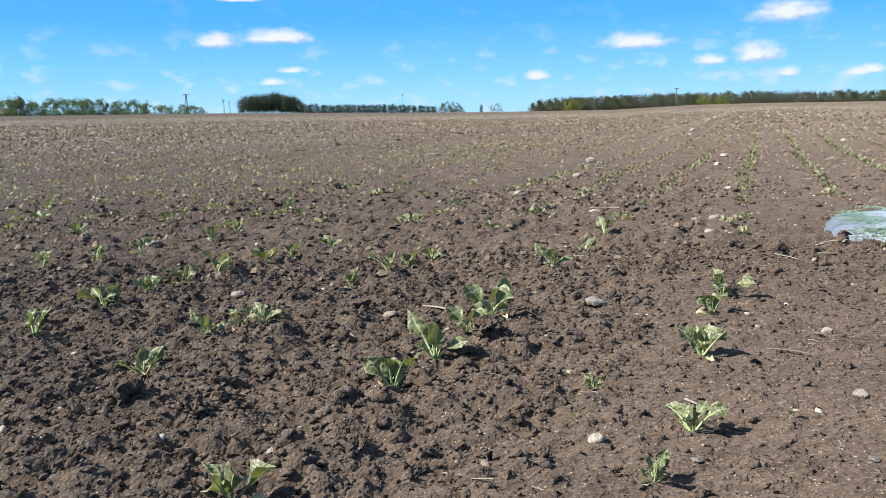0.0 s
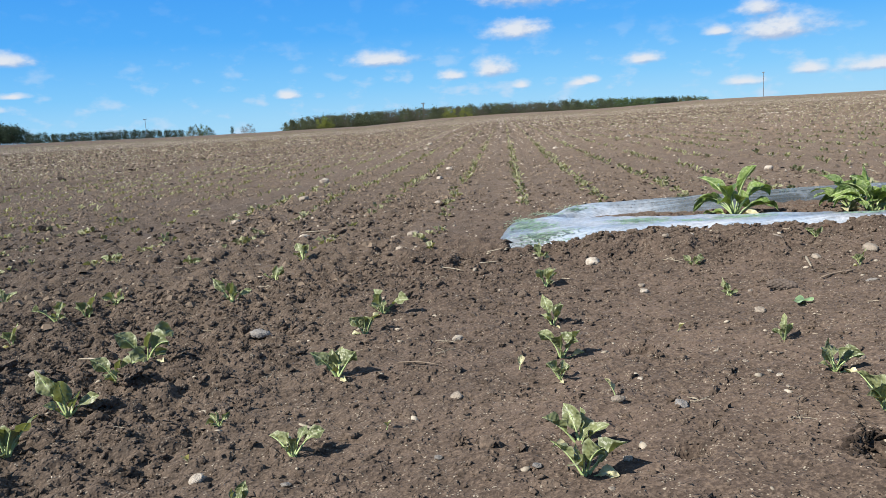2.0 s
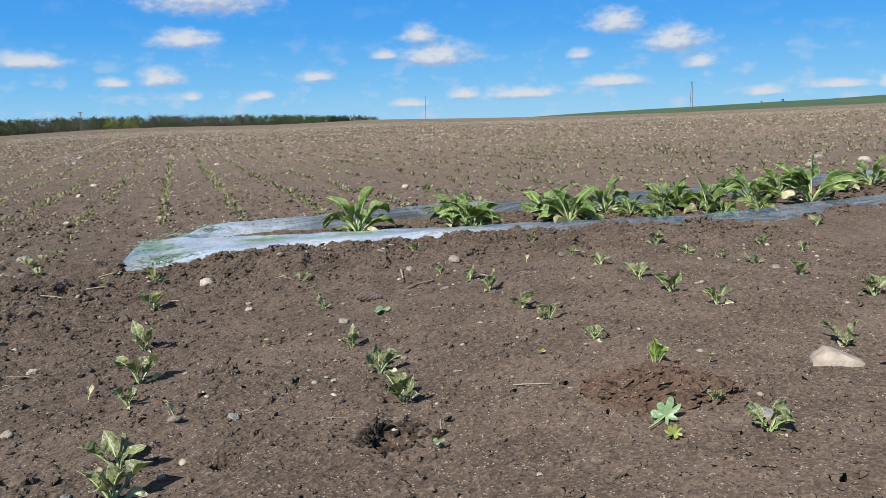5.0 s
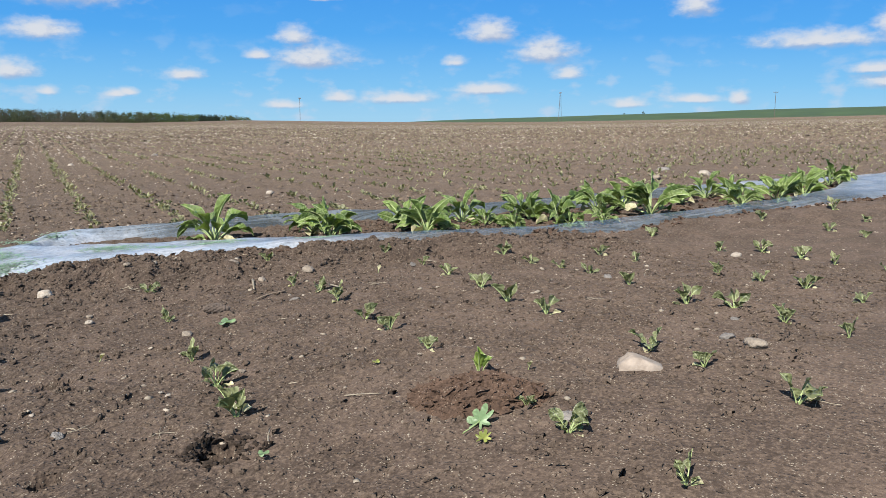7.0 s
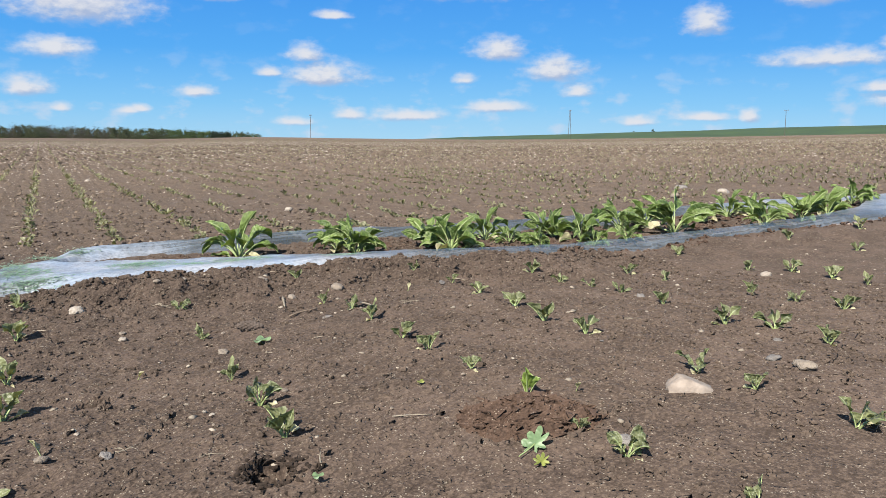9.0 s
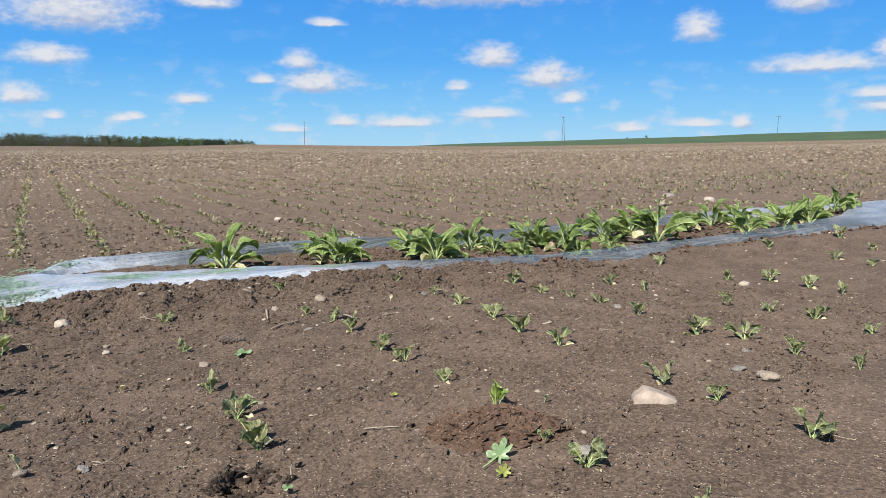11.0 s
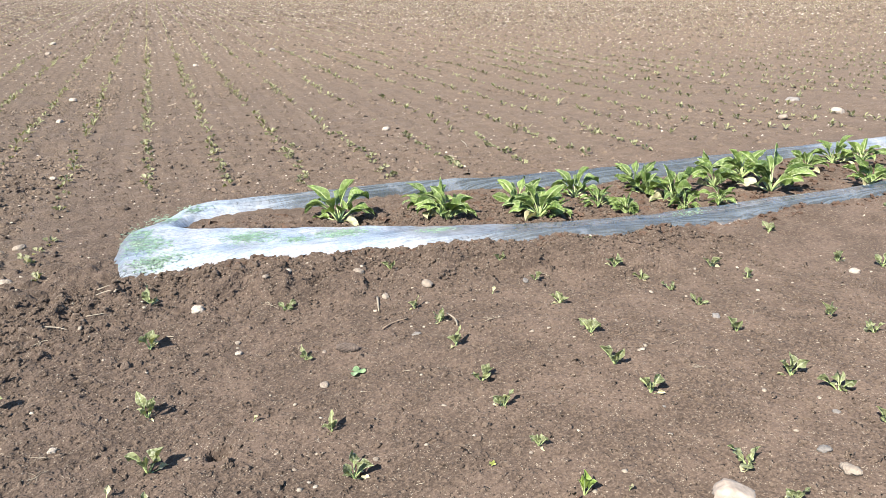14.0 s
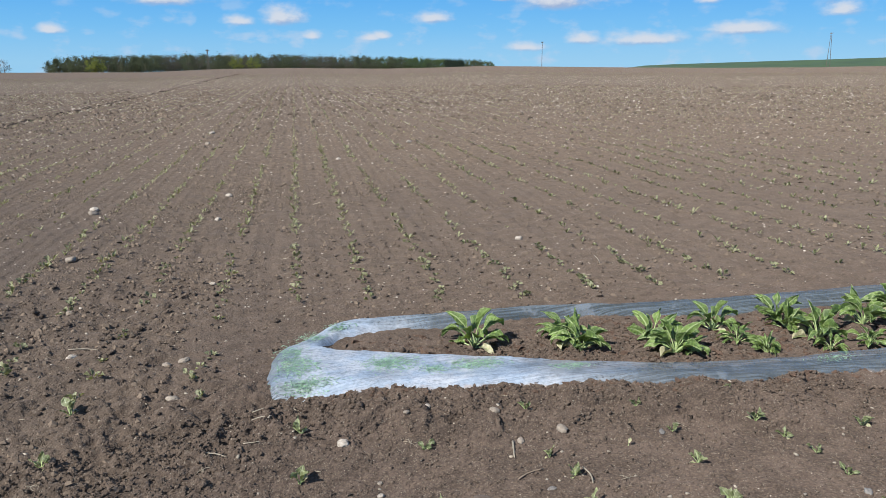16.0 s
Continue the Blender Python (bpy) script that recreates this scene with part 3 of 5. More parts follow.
def relief(x, y, cell=0.0):
    """Clods, crumbs and hollows on top of the land; the small ones only where the sheet is fine enough."""
    k = roughness(x, y)
    z = 0.022 * value_noise(x, y, 0.42, 21) + 0.012 * value_noise(x, y, 0.16, 22) * (0.5 + k)
    wx, wy = x + 0.018 * value_noise(x, y, 0.024, 73), y + 0.018 * value_noise(x, y, 0.024, 74)
    for size, high, seed, keep, power in ((0.12, 0.012, 31, 0.35, 2.6), (0.06, 0.014, 41, 0.5, 2.2), (0.034, 0.014, 51, 0.65, 1.6), (0.021, 0.01, 61, 0.7, 1.0), (0.0125, 0.0065, 66, 0.75, 0.6)):
        fade = np.clip(size / np.maximum(cell, 1e-4) / 1.7 - 0.4, 0, 1)
        z = z + (domes(wx, wy, size, seed, keep) - 0.2) * high * fade * k ** power
    z = z + 0.014 * value_noise(x, y, 0.05, 71) * k ** 1.5 + 0.006 * value_noise(x, y, 0.022, 72) * np.clip(0.03 / np.maximum(cell, 1e-4) - 0.6, 0, 1)
    u, v = to_rows(x, y)
    slope = np.exp(-(((v - film_near_outer(u) + 0.24) / 0.19) ** 2)) * step(-0.3, 0.2, u) * (1 - 0.6 * step(2.2, 3.0, u))
    ex, ey = x + 0.05 * value_noise(x, y, 0.07, 75), y + 0.05 * value_noise(x, y, 0.07, 76)
    z = z + slope * (0.032 * step(-0.06, 0.03, value_noise(ex, ey, 0.17, 77)) + 0.014 * step(-0.05, 0.05, value_noise(ex, ey, 0.08, 78)) - 0.016)
    for px, py, radius, depth in PITS:
        z = z - depth * np.exp(-((((x - px) ** 2 + (y - py) ** 2) / radius ** 2) ** 3))
    return z


def soil_z(x, y):
    x, y = np.atleast_1d(np.asarray(x, float)), np.atleast_1d(np.asarray(y, float))
    near = np.hypot(x, y) < 7
    z = land(x, y)
    z[near] += relief(x[near], y[near])
    return z


def grown(start, stop, fine, growth, back, limit):
    """Even fine steps from start to stop, then ever wider ones out to the limit on both sides."""
    middle = list(np.arange(start, stop, fine))
    out, s = [stop], fine
    while out[-1] < limit:
        s *= growth if s < 0.05 else 1.07
        out.append(out[-1] + s)
    left, s = [start - fine], fine
    while left[-1] > -limit:
        s *= back if s < 0.05 else 1.1
        left.append(left[-1] - s)
    return np.array(left[::-1] + middle + out)


# ---- the ground ----
xs = grown(-0.9, 2.7, 0.0092, 1.015, 1.015, 3500)
ys = grown(0.4, 2.4, 0.0092, 1.013, 1.08, 3500)
gx, gy = np.meshgrid(xs, ys)
cell = np.maximum(np.gradient(xs)[None, :], np.gradient(ys)[:, None]) * np.ones_like(gx)
gz = land(gx, gy)
near = cell < 0.3
gz[near] += relief(gx[near], gy[near], cell[near])
nx, ny = len(xs), len(ys)
grid = np.arange(nx * ny).reshape(ny, nx)
quads = np.stack([grid[:-1, :-1], grid[:-1, 1:], grid[1:, 1:], grid[1:, :-1]], -1).reshape(-1, 4)
cx, cy = gx[:-1, :-1].ravel(), gy[:-1, :-1].ravel()
far_green = (np.hypot(cx, cy) > 262) & (np.degrees(np.arctan2(cx, cy)) > 43) & (np.degrees(np.arctan2(cx, cy)) < 168)
ground = new("ground", mesh_of("ground", np.stack([gx, gy, gz], -1).reshape(-1, 3), quads, [SOIL, GREEN_FIELD], True, far_green.astype(int)))
tagged(ground, "dry brown tilled field soil with crumbs, clods and crusted patches", "field", kind="structure")

# ---- loose clods ----
CLOD = [lump(2, s, 0.95, 0.8) for s in (1.3, 2.9, 4.1)]
CRUMB = [lump(1, s, 1.35, 0.6) for s in (5.3, 6.7, 8.2, 9.9)]


def strewn(count, low, high, box, rough_power):
    x0, x1, y0, y1 = box
    x, y = RNG.uniform(x0, x1, count), RNG.uniform(y0, y1, count)
    keep = RNG.uniform(0, 1, count) < np.clip(roughness(x, y), 0, 1) ** rough_power
    u, v = to_rows(x, y)
    on_film = (u > 0.15) & (v > film_near_outer(u) + 0.0) & (v < film_near_inner(u) + 0.02) | (u > 0.15) & (v > film_far_inner(u) - 0.04) & (v < film_far_outer(u))
    x, y = x[keep & ~on_film], y[keep & ~on_film]
    s = low + (high - low) * RNG.power(0.45, len(x)) ** 1.5
    return np.stack([x, y, soil_z(x, y)], -1), s


def stuff(name, arrays, mats, label, category, smooth=True, slots=None):
    return tagged(new(name, mesh_of(name, *arrays, mats, smooth, slots)), label, category, kind="stuff")


p, s = strewn(1300, 0.008, 0.024, (-2.6, 2.6, 0.5, 4.6), 2.6)
stuff("soil_clods", scatter(CLOD, p, s, 0.25), [LOOSE_SOIL], "loose rough clods of dry brown soil on the field", "soil clods")
p, s = strewn(95000, 0.0028, 0.0115, (-1.4, 3.5, 0.05, 2.6), 1.3)
stuff("soil_crumbs", scatter(CRUMB, p, s, 0.3), [LOOSE_SOIL], "small crumbs of dry brown soil strewn on the field", "soil crumbs")
p, s = strewn(9000, 0.004, 0.02, (-3.8, 4.0, 1.7, 5.2), 1.5)
stuff("coarse_soil_crumbs", scatter(CRUMB, p, s, 0.25), [LOOSE_SOIL], "coarser crumbs of dry brown soil between the rows", "soil crumbs")
SHARD = (np.array([(1, 0, 0), (0.3, 0.9, 0), (-0.9, 0.3, 0), (-0.4, -0.9, 0), (0.6, -0.7, 0), (0.3, 0.1, 0.75), (-0.4, -0.1, 0.6)]), np.array([(0, 1, 5), (1, 2, 6), (1, 6, 5), (2, 3, 6), (3, 4, 5), (3, 5, 6), (4, 0, 5)]))
r, az = 4.2 + 46 * RNG.power(1.0, 120000), np.radians(RNG.uniform(-36, 84, 120000))
x, y = r * np.sin(az), r * np.cos(az)
u, v = to_rows(x, y)
band = 0.3 + 0.7 * np.cos(np.pi * (u - ROW_START) / ROW_STEP) ** 4
off = ((v > 4.0) | (u < -0.3)) & (np.abs(u + 1.77) > 0.28) & (RNG.uniform(0, 1, 120000) < band * np.where(u < 0, 1.0, 0.6) * (0.65 + 1.2 * value_noise(x, y, 1.3, 17)))
x, y, r = x[off], y[off], r[off]
stuff("field_clods", scatter([SHARD], np.stack([x, y, soil_z(x, y)], -1), (0.009 + 0.026 * RNG.power(0.35, len(x))) * np.clip(r / 8, 0.8, 3.4), 0.12), [FIELD_CLOD], "clods of dry soil over the wider field", "soil clods", False)
x, y = RNG.uniform(-7, 9, 90000), RNG.uniform(2.2, 10, 90000)
u, v = to_rows(x, y)
off = ((v > 3.95) | (u < -0.2)) & (np.abs(u + 1.77) > 0.25) & (RNG.uniform(0, 1, 90000) < np.where(u < 0.1, 1.0, 0.4) * (0.6 + 1.4 * value_noise(x, y, 0.8, 19)))
x, y = x[off], y[off]
stuff("field_crumbs", scatter([SHARD], np.stack([x, y, soil_z(x, y)], -1), 0.004 + 0.017 * RNG.power(0.3, len(x)), 0.1), [FIELD_CLOD], "broken crumbs of soil between the drilled rows", "soil crumbs", False)
u, v = RNG.uniform(0.6, 5.4, 2600), RNG.uniform(2.8, 3.6, 2600)
keep = (v > film_near_inner(u) + 0.01) & (v < film_far_inner(u) - 0.01)
x, y = from_rows(u[keep], v[keep])
p = np.stack([x, y, soil_z(x, y)], -1)
stuff("bed_soil", scatter(CRUMB, p, 0.004 + 0.02 * RNG.power(0.4, len(p)), 0.3), [BED_SOIL], "crumbly reddish brown soil between the film strips", "bed soil", False)
u = RNG.uniform(0.5, 5.6, 1500)
v = film_near_outer(u) + RNG.normal(-0.04, 0.04, 1500) - 0.01
x, y = from_rows(u, v)
stuff("bank_clods", scatter(CRUMB, np.stack([x, y, soil_z(x, y)], -1)[:800], 0.004 + 0.015 * RNG.power(0.4, 800), 0.3), [BED_SOIL], "reddish soil clods heaped along the film's edge", "soil clods", False)
a, q = RNG.uniform(0, 2 * np.pi, 1200), np.sqrt(RNG.uniform(0, 1, 1200))
across, deep = q * 0.115 * np.cos(a), q * 0.075 * np.sin(a)
x, y = 1.44 + 0.66 * across + 0.75 * deep, 0.445 - 0.75 * across + 0.66 * deep
z = soil_z(x, y) + 0.03 * (1 - q ** 2)
stuff("dug_soil_heap", scatter(CRUMB, np.stack([x, y, z], -1), 0.003 + 0.016 * RNG.power(0.35, 1200), 0.2), [BED_SOIL], "small heap of fresh dug reddish brown soil", "soil heap", False)


# ---- plastic film over the bed ----
def film_strip(u, low, high, profile, count):
    rows = []
    for k in range(count + 1):
        s = k / count
        v = low + (high - low) * s
        x, y = from_rows(u, v)
        fold = 0.004 * value_noise(u * 0.6, v * 4.0, 0.06, 81) + 0.008 * value_noise(u, v, 0.13, 82)
        rows.append(np.stack([x, y, land(x, y) + profile(s, u) + fold], -1))
    pts = np.stack(rows, 0)
    n = len(u)
    idx = np.arange((count + 1) * n).reshape(count + 1, n)
    f = np.stack([idx[:-1, :-1], idx[:-1, 1:], idx[1:, 1:], idx[1:, :-1]], -1).reshape(-1, 4)
    return pts.reshape(-1, 3), f, np.repeat(1 - np.arange(count + 1) / count, n)


def film_mesh(v, f, hem, material):
    me = mesh_of("film_strip", v, f, [material])
    me.attributes.new("hem", "FLOAT", "POINT").data.foreach_set("value", hem.astype(np.float32))
    return me


fu = np.linspace(0.2, 7.5, 620)
closed = np.clip(1 - step(0.4, 0.55, fu) + step(5.4, 5.7, fu), 0, 1)
edge_wave = 0.012 * value_noise(fu, fu * 0, 0.16, 91) + 0.012 * value_noise(fu, fu * 0, 0.05, 92)
end_in = 0.06 * (1 - step(0.2, 0.3, fu))
va, fa, ha = film_strip(fu, film_near_outer(fu) - 0.04 + edge_wave, film_near_inner(fu), lambda s, u: -0.025 + 0.047 * min(1, s * 4) + 0.018 * s - end_in, 14)


def far_profile(s, u):
    """A low wall up from the bed, a rounded crest and a buried back."""
    wall = -0.01 + 0.042 * math.sin(min(1, s / 0.4) * math.pi / 2) - 0.08 * max(0, s - 0.6)
    return (1 - closed) * wall + closed * (0.04 - 0.03 * s - 0.05 * max(0, s - 0.75)) - end_in


vb, fb, hb = film_strip(fu, film_far_inner(fu), film_far_outer(fu) + 0.025 * (1 - closed), far_profile, 20)
film = tagged(new("plastic_film"), "clear wet plastic film slit open along a raised bed", "plastic film")
child("film_strip", film_mesh(va, fa, ha, FILM), film, "wet whitish film along the near bank")
child("film_strip", film_mesh(vb, fb, hb * 0, CLEAR_FILM), film, "clear bluish film standing up along the far side")


# ---- plants ----
def leaf(length, width, lift, droop, petiole, fold, twist, wave, seed, segs=11, across=4, tube=True):
    """A leaf growing from the origin along +x: blade, with a stalk and midrib under it. Gives points, faces, and which faces are stalk."""
    ss = np.linspace(0, 1, segs + 1)
    ang = lift - droop * ss ** 1.5
    dx, dz = np.cos(ang), np.sin(ang)
    px = np.concatenate([[0], np.cumsum((dx[1:] + dx[:-1]) / 2)]) * length / segs
    pz = np.concatenate([[0], np.cumsum((dz[1:] + dz[:-1]) / 2)]) * length / segs
    b = np.clip((ss - petiole) / (1 - petiole), 0, 1)
    half = width / 2 * (np.sin(np.pi * np.clip(b, 0, 1) ** 0.85) ** 0.95) + 0.02 * width * (1 - b)
    verts, faces, kind = [], [], []
    local = np.random.default_rng(seed)
    ph = local.uniform(0, 6)
    for i in range(segs + 1):
        nrm = (-dz[i], dx[i])
        tw = twist * ss[i]
        for j in range(across + 1):
            c = (j / across - 0.5) * 2
            side = c * half[i]
            up = fold * abs(side) + wave * half[i] * (abs(c) ** 2) * math.sin(9 * ss[i] + ph + (1.7 if c > 0 else 0)) * 0.5 + wave * half[i] * 0.12 * math.sin(23 * ss[i] + 5 * c + ph)
            y, n = side * math.cos(tw) - up * math.sin(tw), side * math.sin(tw) + up * math.cos(tw)
            verts.append((px[i] + nrm[0] * n, y, pz[i] + nrm[1] * n))
    for i in range(segs):
        for j in range(across):
            k = i * (across + 1) + j
            faces.append((k, k + 1, k + across + 2, k + across + 1)), kind.append(0)
    if tube:
        base = len(verts)
        for i in range(segs + 1):
            r = width * (0.085 * (1 - ss[i]) + 0.012)
            for a in range(4):
                t = a * math.pi / 2 + 0.78
                verts.append((px[i] - dz[i] * (r * math.sin(t) - r * 0.2), r * math.cos(t), pz[i] + dx[i] * (r * math.sin(t) - r * 0.2)))
        for i in range(segs):
            for a in range(4):
                k, n = base + i * 4 + a, base + i * 4 + (a + 1) % 4
                faces.append((k, n, n + 4, k + 4)), kind.append(1)
    return np.array(verts), np.array(faces), kind


def leaf_mesh(mat, *args, **more):
    v, f, k = leaf(*args, **more)
    me = mesh_of("leaf", v, f, [mat, STALK], True, k)
    across = more.get("across", 4)
    blade = (more.get("segs", 11) + 1) * (across + 1)
    off = np.zeros(len(v), np.float32)
    off[:blade] = np.tile(np.abs(np.linspace(-1, 1, across + 1)), blade // (across + 1))
    middle = np.where(np.arange(len(v)) < blade, 1 - off, 1).astype(np.float32)
    me.attributes.new("margin", "FLOAT", "POINT").data.foreach_set("value", off)
    me.attributes.new("midrib", "FLOAT", "POINT").data.foreach_set("value", middle)
    return me


def plant(name, leaves, mat, seed, label, category, group, **more):
    """An empty at the root with its leaves as parts; leaves: length, width, lift, droop, bearing."""
    local = np.random.default_rng(seed)
    root = tagged(new(name), label, category, group)
    for k, (length, width, lift, droop, turn) in enumerate(leaves):
        me = leaf_mesh(WITHERED if k == len(leaves) - 1 and len(leaves) > 5 else mat, length, width, lift, droop, local.uniform(0.32, 0.5), local.uniform(0.3, 1.2), local.normal(0, 1.0), local.uniform(0.8, 1.5), seed * 31 + k, **more)
        ob = child("leaf", me, root)
        ob.matrix_basis = pose(0, 0, -0.004, 0, 0, math.degrees(turn))
    return root


def seedling(seed, label):
    local = np.random.default_rng(seed)
    count, turn, leaves = local.integers(6, 10), local.uniform(0, 6), []
    for k in range(count):
        size = local.uniform(0.75, 1.1) * (1.0 if k < 4 else 0.6)
        leaves.append((0.077 * size, 0.031 * size * local.uniform(0.65, 1.15), local.uniform(0.85, 1.4) if k < count - 1 else 0.35, local.uniform(0.1, 1.1), turn + k * 2.4 + local.normal(0, 0.3)))
    return plant("beet_seedling", leaves, SEEDLING_LEAF, seed, label, "beet seedling", "beet seedlings in drilled rows")


def big_beet(seed):
    """Long-stalked floppy leaves: a few upright in the heart, the outer ones arching over, one or two lying flat."""
    local = np.random.default_rng(seed)
    count, turn, leaves = local.integers(16, 22), local.uniform(0, 6), []
    for k in range(count):
        if k < 5:
            length, lift, droop = local.uniform(0.18, 0.26), local.uniform(1.05, 1.5), local.uniform(0.4, 1.6)
        elif k < count - 2:
            length, lift, droop = local.uniform(0.17, 0.25), local.uniform(0.8, 1.3), local.uniform(0.8, 2.3)
        else:
            length, lift, droop = local.uniform(0.13, 0.18), 0.45, local.uniform(0.6, 1.0)
        leaves.append((length, local.uniform(0.04, 0.06), lift, droop, turn + k * 2.4 + local.normal(0, 0.3)))
    return plant("beet_plant", leaves, BEET_LEAF, seed, "leafy green beet plant growing through the slit film", "beet plant", "beet plants in the film bed", segs=14, across=6)


LABELS = ["small green beet seedling with upright crinkled leaves", "small beet seedling with spread yellowish green leaves", "young beet seedling in dry brown soil"]
models = [seedling(100 + k, LABELS[k % 3]) for k in range(8)]
big_models = [big_beet(300 + k) for k in range(6)]

# seedlings, row by row: place on the field and size
SEEDLINGS = [
    [(-3.84, 8.37, 0.7)],
    [(-3.35, 6.75, 0.7)],
    [(-2.20, 5.13, 0.7)],
    [(-2.15, 4.16, 1.2), (-1.79, 5.00, 0.7)],
    [(-1.61, 3.43, 1.1), (-1.38, 3.87, 1.1)],
    [(-1.37, 2.63, 1), (-1.22, 2.71, 1), (-1.15, 2.94, 1), (-0.72, 3.91, 1), (-0.88, 4.37, 1)],
    [(-0.93, 3.11, 1), (-0.89, 3.34, 0.9)],
    [(-0.93, 1.73, 1), (-0.88, 1.98, 1.1), (-0.82, 2.14, 1), (-0.75, 2.24, 0.9), (-0.69, 2.36, 1.3), (-0.58, 2.53, 1.1), (-0.52, 2.69, 1), (-0.41, 2.85, 1), (-0.15, 3.63, 0.9), (0.06, 4.19, 0.7)],
    [(-0.56, 1.41, 1), (-0.50, 1.63, 0.9), (-0.46, 1.72, 0.7), (-0.41, 1.76, 1), (-0.26, 2.20, 0.8), (-0.16, 2.28, 1), (-0.10, 2.44, 1.1), (-0.03, 2.58, 0.9), (0.20, 3.18, 0.8)],
    [(-0.25, 0.88, 1.15), (-0.08, 1.26, 1.15), (-0.01, 1.42, 1.35), (0.06, 1.61, 1.15), (0.11, 1.72, 1.4), (0.32, 2.22, 1.15), (0.47, 2.54, 1), (0.62, 2.96, 1.2)],
    [(0.26, 0.89, 0.7), (0.35, 1.03, 0.85), (0.25, 1.22, 0.45), (0.48, 1.39, 1.05), (0.60, 1.69, 0.9), (0.68, 1.85, 1.1)],
    [(0.69, 0.76, 1.05), (0.73, 0.85, 1), (0.84, 1.14, 0.7), (0.91, 1.28, 1), (1.01, 1.53, 1), (1.18, 1.93, 0.95), (1.31, 2.24, 1)],
    [(1.15, 0.73, 1.15), (1.23, 0.91, 1), (1.31, 1.12, 0.85), (1.49, 1.52, 0.8), (1.64, 1.88, 0.8)],
    [(1.34, 0.03, 0.75), (1.40, 0.24, 0.9), (1.45, 0.35, 0.5), (1.59, 0.69, 0.6), (1.67, 0.88, 0.9), (1.74, 1.03, 1), (1.84, 1.24, 0.95), (1.94, 1.43, 0.9), (1.96, 1.58, 0.75), (2.10, 1.89, 0.75)],
    [(1.74, 0.01, 1.15), (1.82, 0.20, 0.7), (1.87, 0.33, 1), (1.99, 0.66, 0.95), (2.07, 0.83, 1.1), (2.20, 1.02, 1), (2.33, 1.25, 0.85), (2.45, 1.47, 0.75), (2.47, 1.67, 0.7)],
    [(2.25, 0.05, 0.75), (2.30, 0.20, 0.9), (2.39, 0.35, 1.1), (2.40, 0.48, 1.1), (2.58, 0.74, 0.9), (2.71, 0.95, 0.8), (2.77, 1.10, 0.7), (2.79, 1.24, 0.8), (2.77, 1.35, 1), (2.87, 1.56, 0.7)],
    [(2.71, 0.12, 0.75), (2.83, 0.30, 1.1), (2.90, 0.45, 0.9), (2.93, 0.60, 0.9), (3.13, 0.99, 0.8), (3.12, 1.14, 1)],
    [(3.45, 0.20, 0.75), (3.52, 0.39, 0.8), (3.60, 0.53, 1.1), (3.66, 0.70, 1.1), (3.60, 0.85, 1), (3.73, 1.21, 1)],
    [(4.18, 0.43, 0.75), (4.32, 0.92, 1.1)],
    [(4.30, 0.61, 1), (4.62, 0.53, 0.75), (4.76, 0.71, 1.2)],
]
for row in SEEDLINGS:
    for x, y, size in row:
        k = int(RNG.integers(0, len(models)))
        m = pose(x, y, float(soil_z(x, y)[0]) - 0.002, 0, 0, RNG.uniform(0, 360)) @ Matrix.Scale(size * (0.82 if to_rows(x, y)[0] > 0.6 else 0.98), 4)
        copy_thing(models[k], m)

HEART_LEAF = leaf_material("fresh_upright_leaf", (0.22, 0.3, 0.06), (0.17, 0.25, 0.05), (0.42, 0.46, 0.2))
upright = plant("beet_seedling", [(0.062, 0.021, 1.45, 0.15, 0.4), (0.06, 0.022, 1.4, 0.35, 2.9), (0.05, 0.019, 1.3, 0.6, 4.6), (0.045, 0.017, 1.35, 0.3, 1.7)], HEART_LEAF, 171, "bright green upright seedling behind a small heap of dug soil", "beet seedling", "beet seedlings in drilled rows")
upright.matrix_basis = pose(1.53, 0.51, float(soil_z(1.53, 0.51)[0]) - 0.002, 0, 0, 40)

# beet plants in the bed: across, along the rows, and size
BED = [(1.22, 3.36, 0.95), (1.66, 3.3, 0.75), (1.71, 3.2, 0.8), (2.07, 3.2, 0.75), (2.12, 3.05, 0.8), (2.2, 3.04, 0.5), (2.46, 3.32, 0.75), (2.48, 3.12, 0.55), (2.55, 2.98, 0.45), (2.88, 3.42, 0.7), (2.87, 3.3, 0.7), (2.93, 3.13, 0.9), (2.9, 2.99, 0.45),
       (3.1, 2.98, 0.5), (3.25, 3.22, 0.8), (3.48, 3.05, 1.05), (3.55, 3.36, 0.8), (3.94, 3.29, 0.6), (4.25, 3.4, 0.75), (4.36, 3.3, 0.7), (4.0, 2.9, 0.7), (4.4, 2.99, 0.85), (4.8, 3.12, 0.8), (4.95, 3.28, 0.9), (5.4, 3.38, 0.8), (5.6, 3.45, 0.7)]
for n, (u, v, size) in enumerate(BED):
    x, y = from_rows(u, v)
    copy_thing(big_models[n % 6], pose(x, y, float(soil_z(x, y)[0]) - 0.004, 0, 0, RNG.uniform(0, 360)) @ Matrix.Scale(size * 1.07, 4))
for ob in models + big_models:
    for o in (*ob.children_recursive, ob):
        bpy.data.objects.remove(o)

# weeds pressed against the film: middle across and along, spread, number
def film_top(u, v):
    """Height of the near film strip and its closed end."""
    x, y = from_rows(u, v)
    low, high = float(film_near_outer(u)) - 0.04, float(film_near_inner(u))
    s = (v - low) / (high - low)
    lift = -0.025 + 0.047 * min(1, s * 4) + 0.018 * s if s < 1 else 0.04
    fold = 0.004 * value_noise(np.array([u * 0.6]), np.array([v * 4.0]), 0.06, 81) + 0.008 * value_noise(np.array([u]), np.array([v]), 0.13, 82)
    return float(land(x, y)) + lift + float(fold[0])


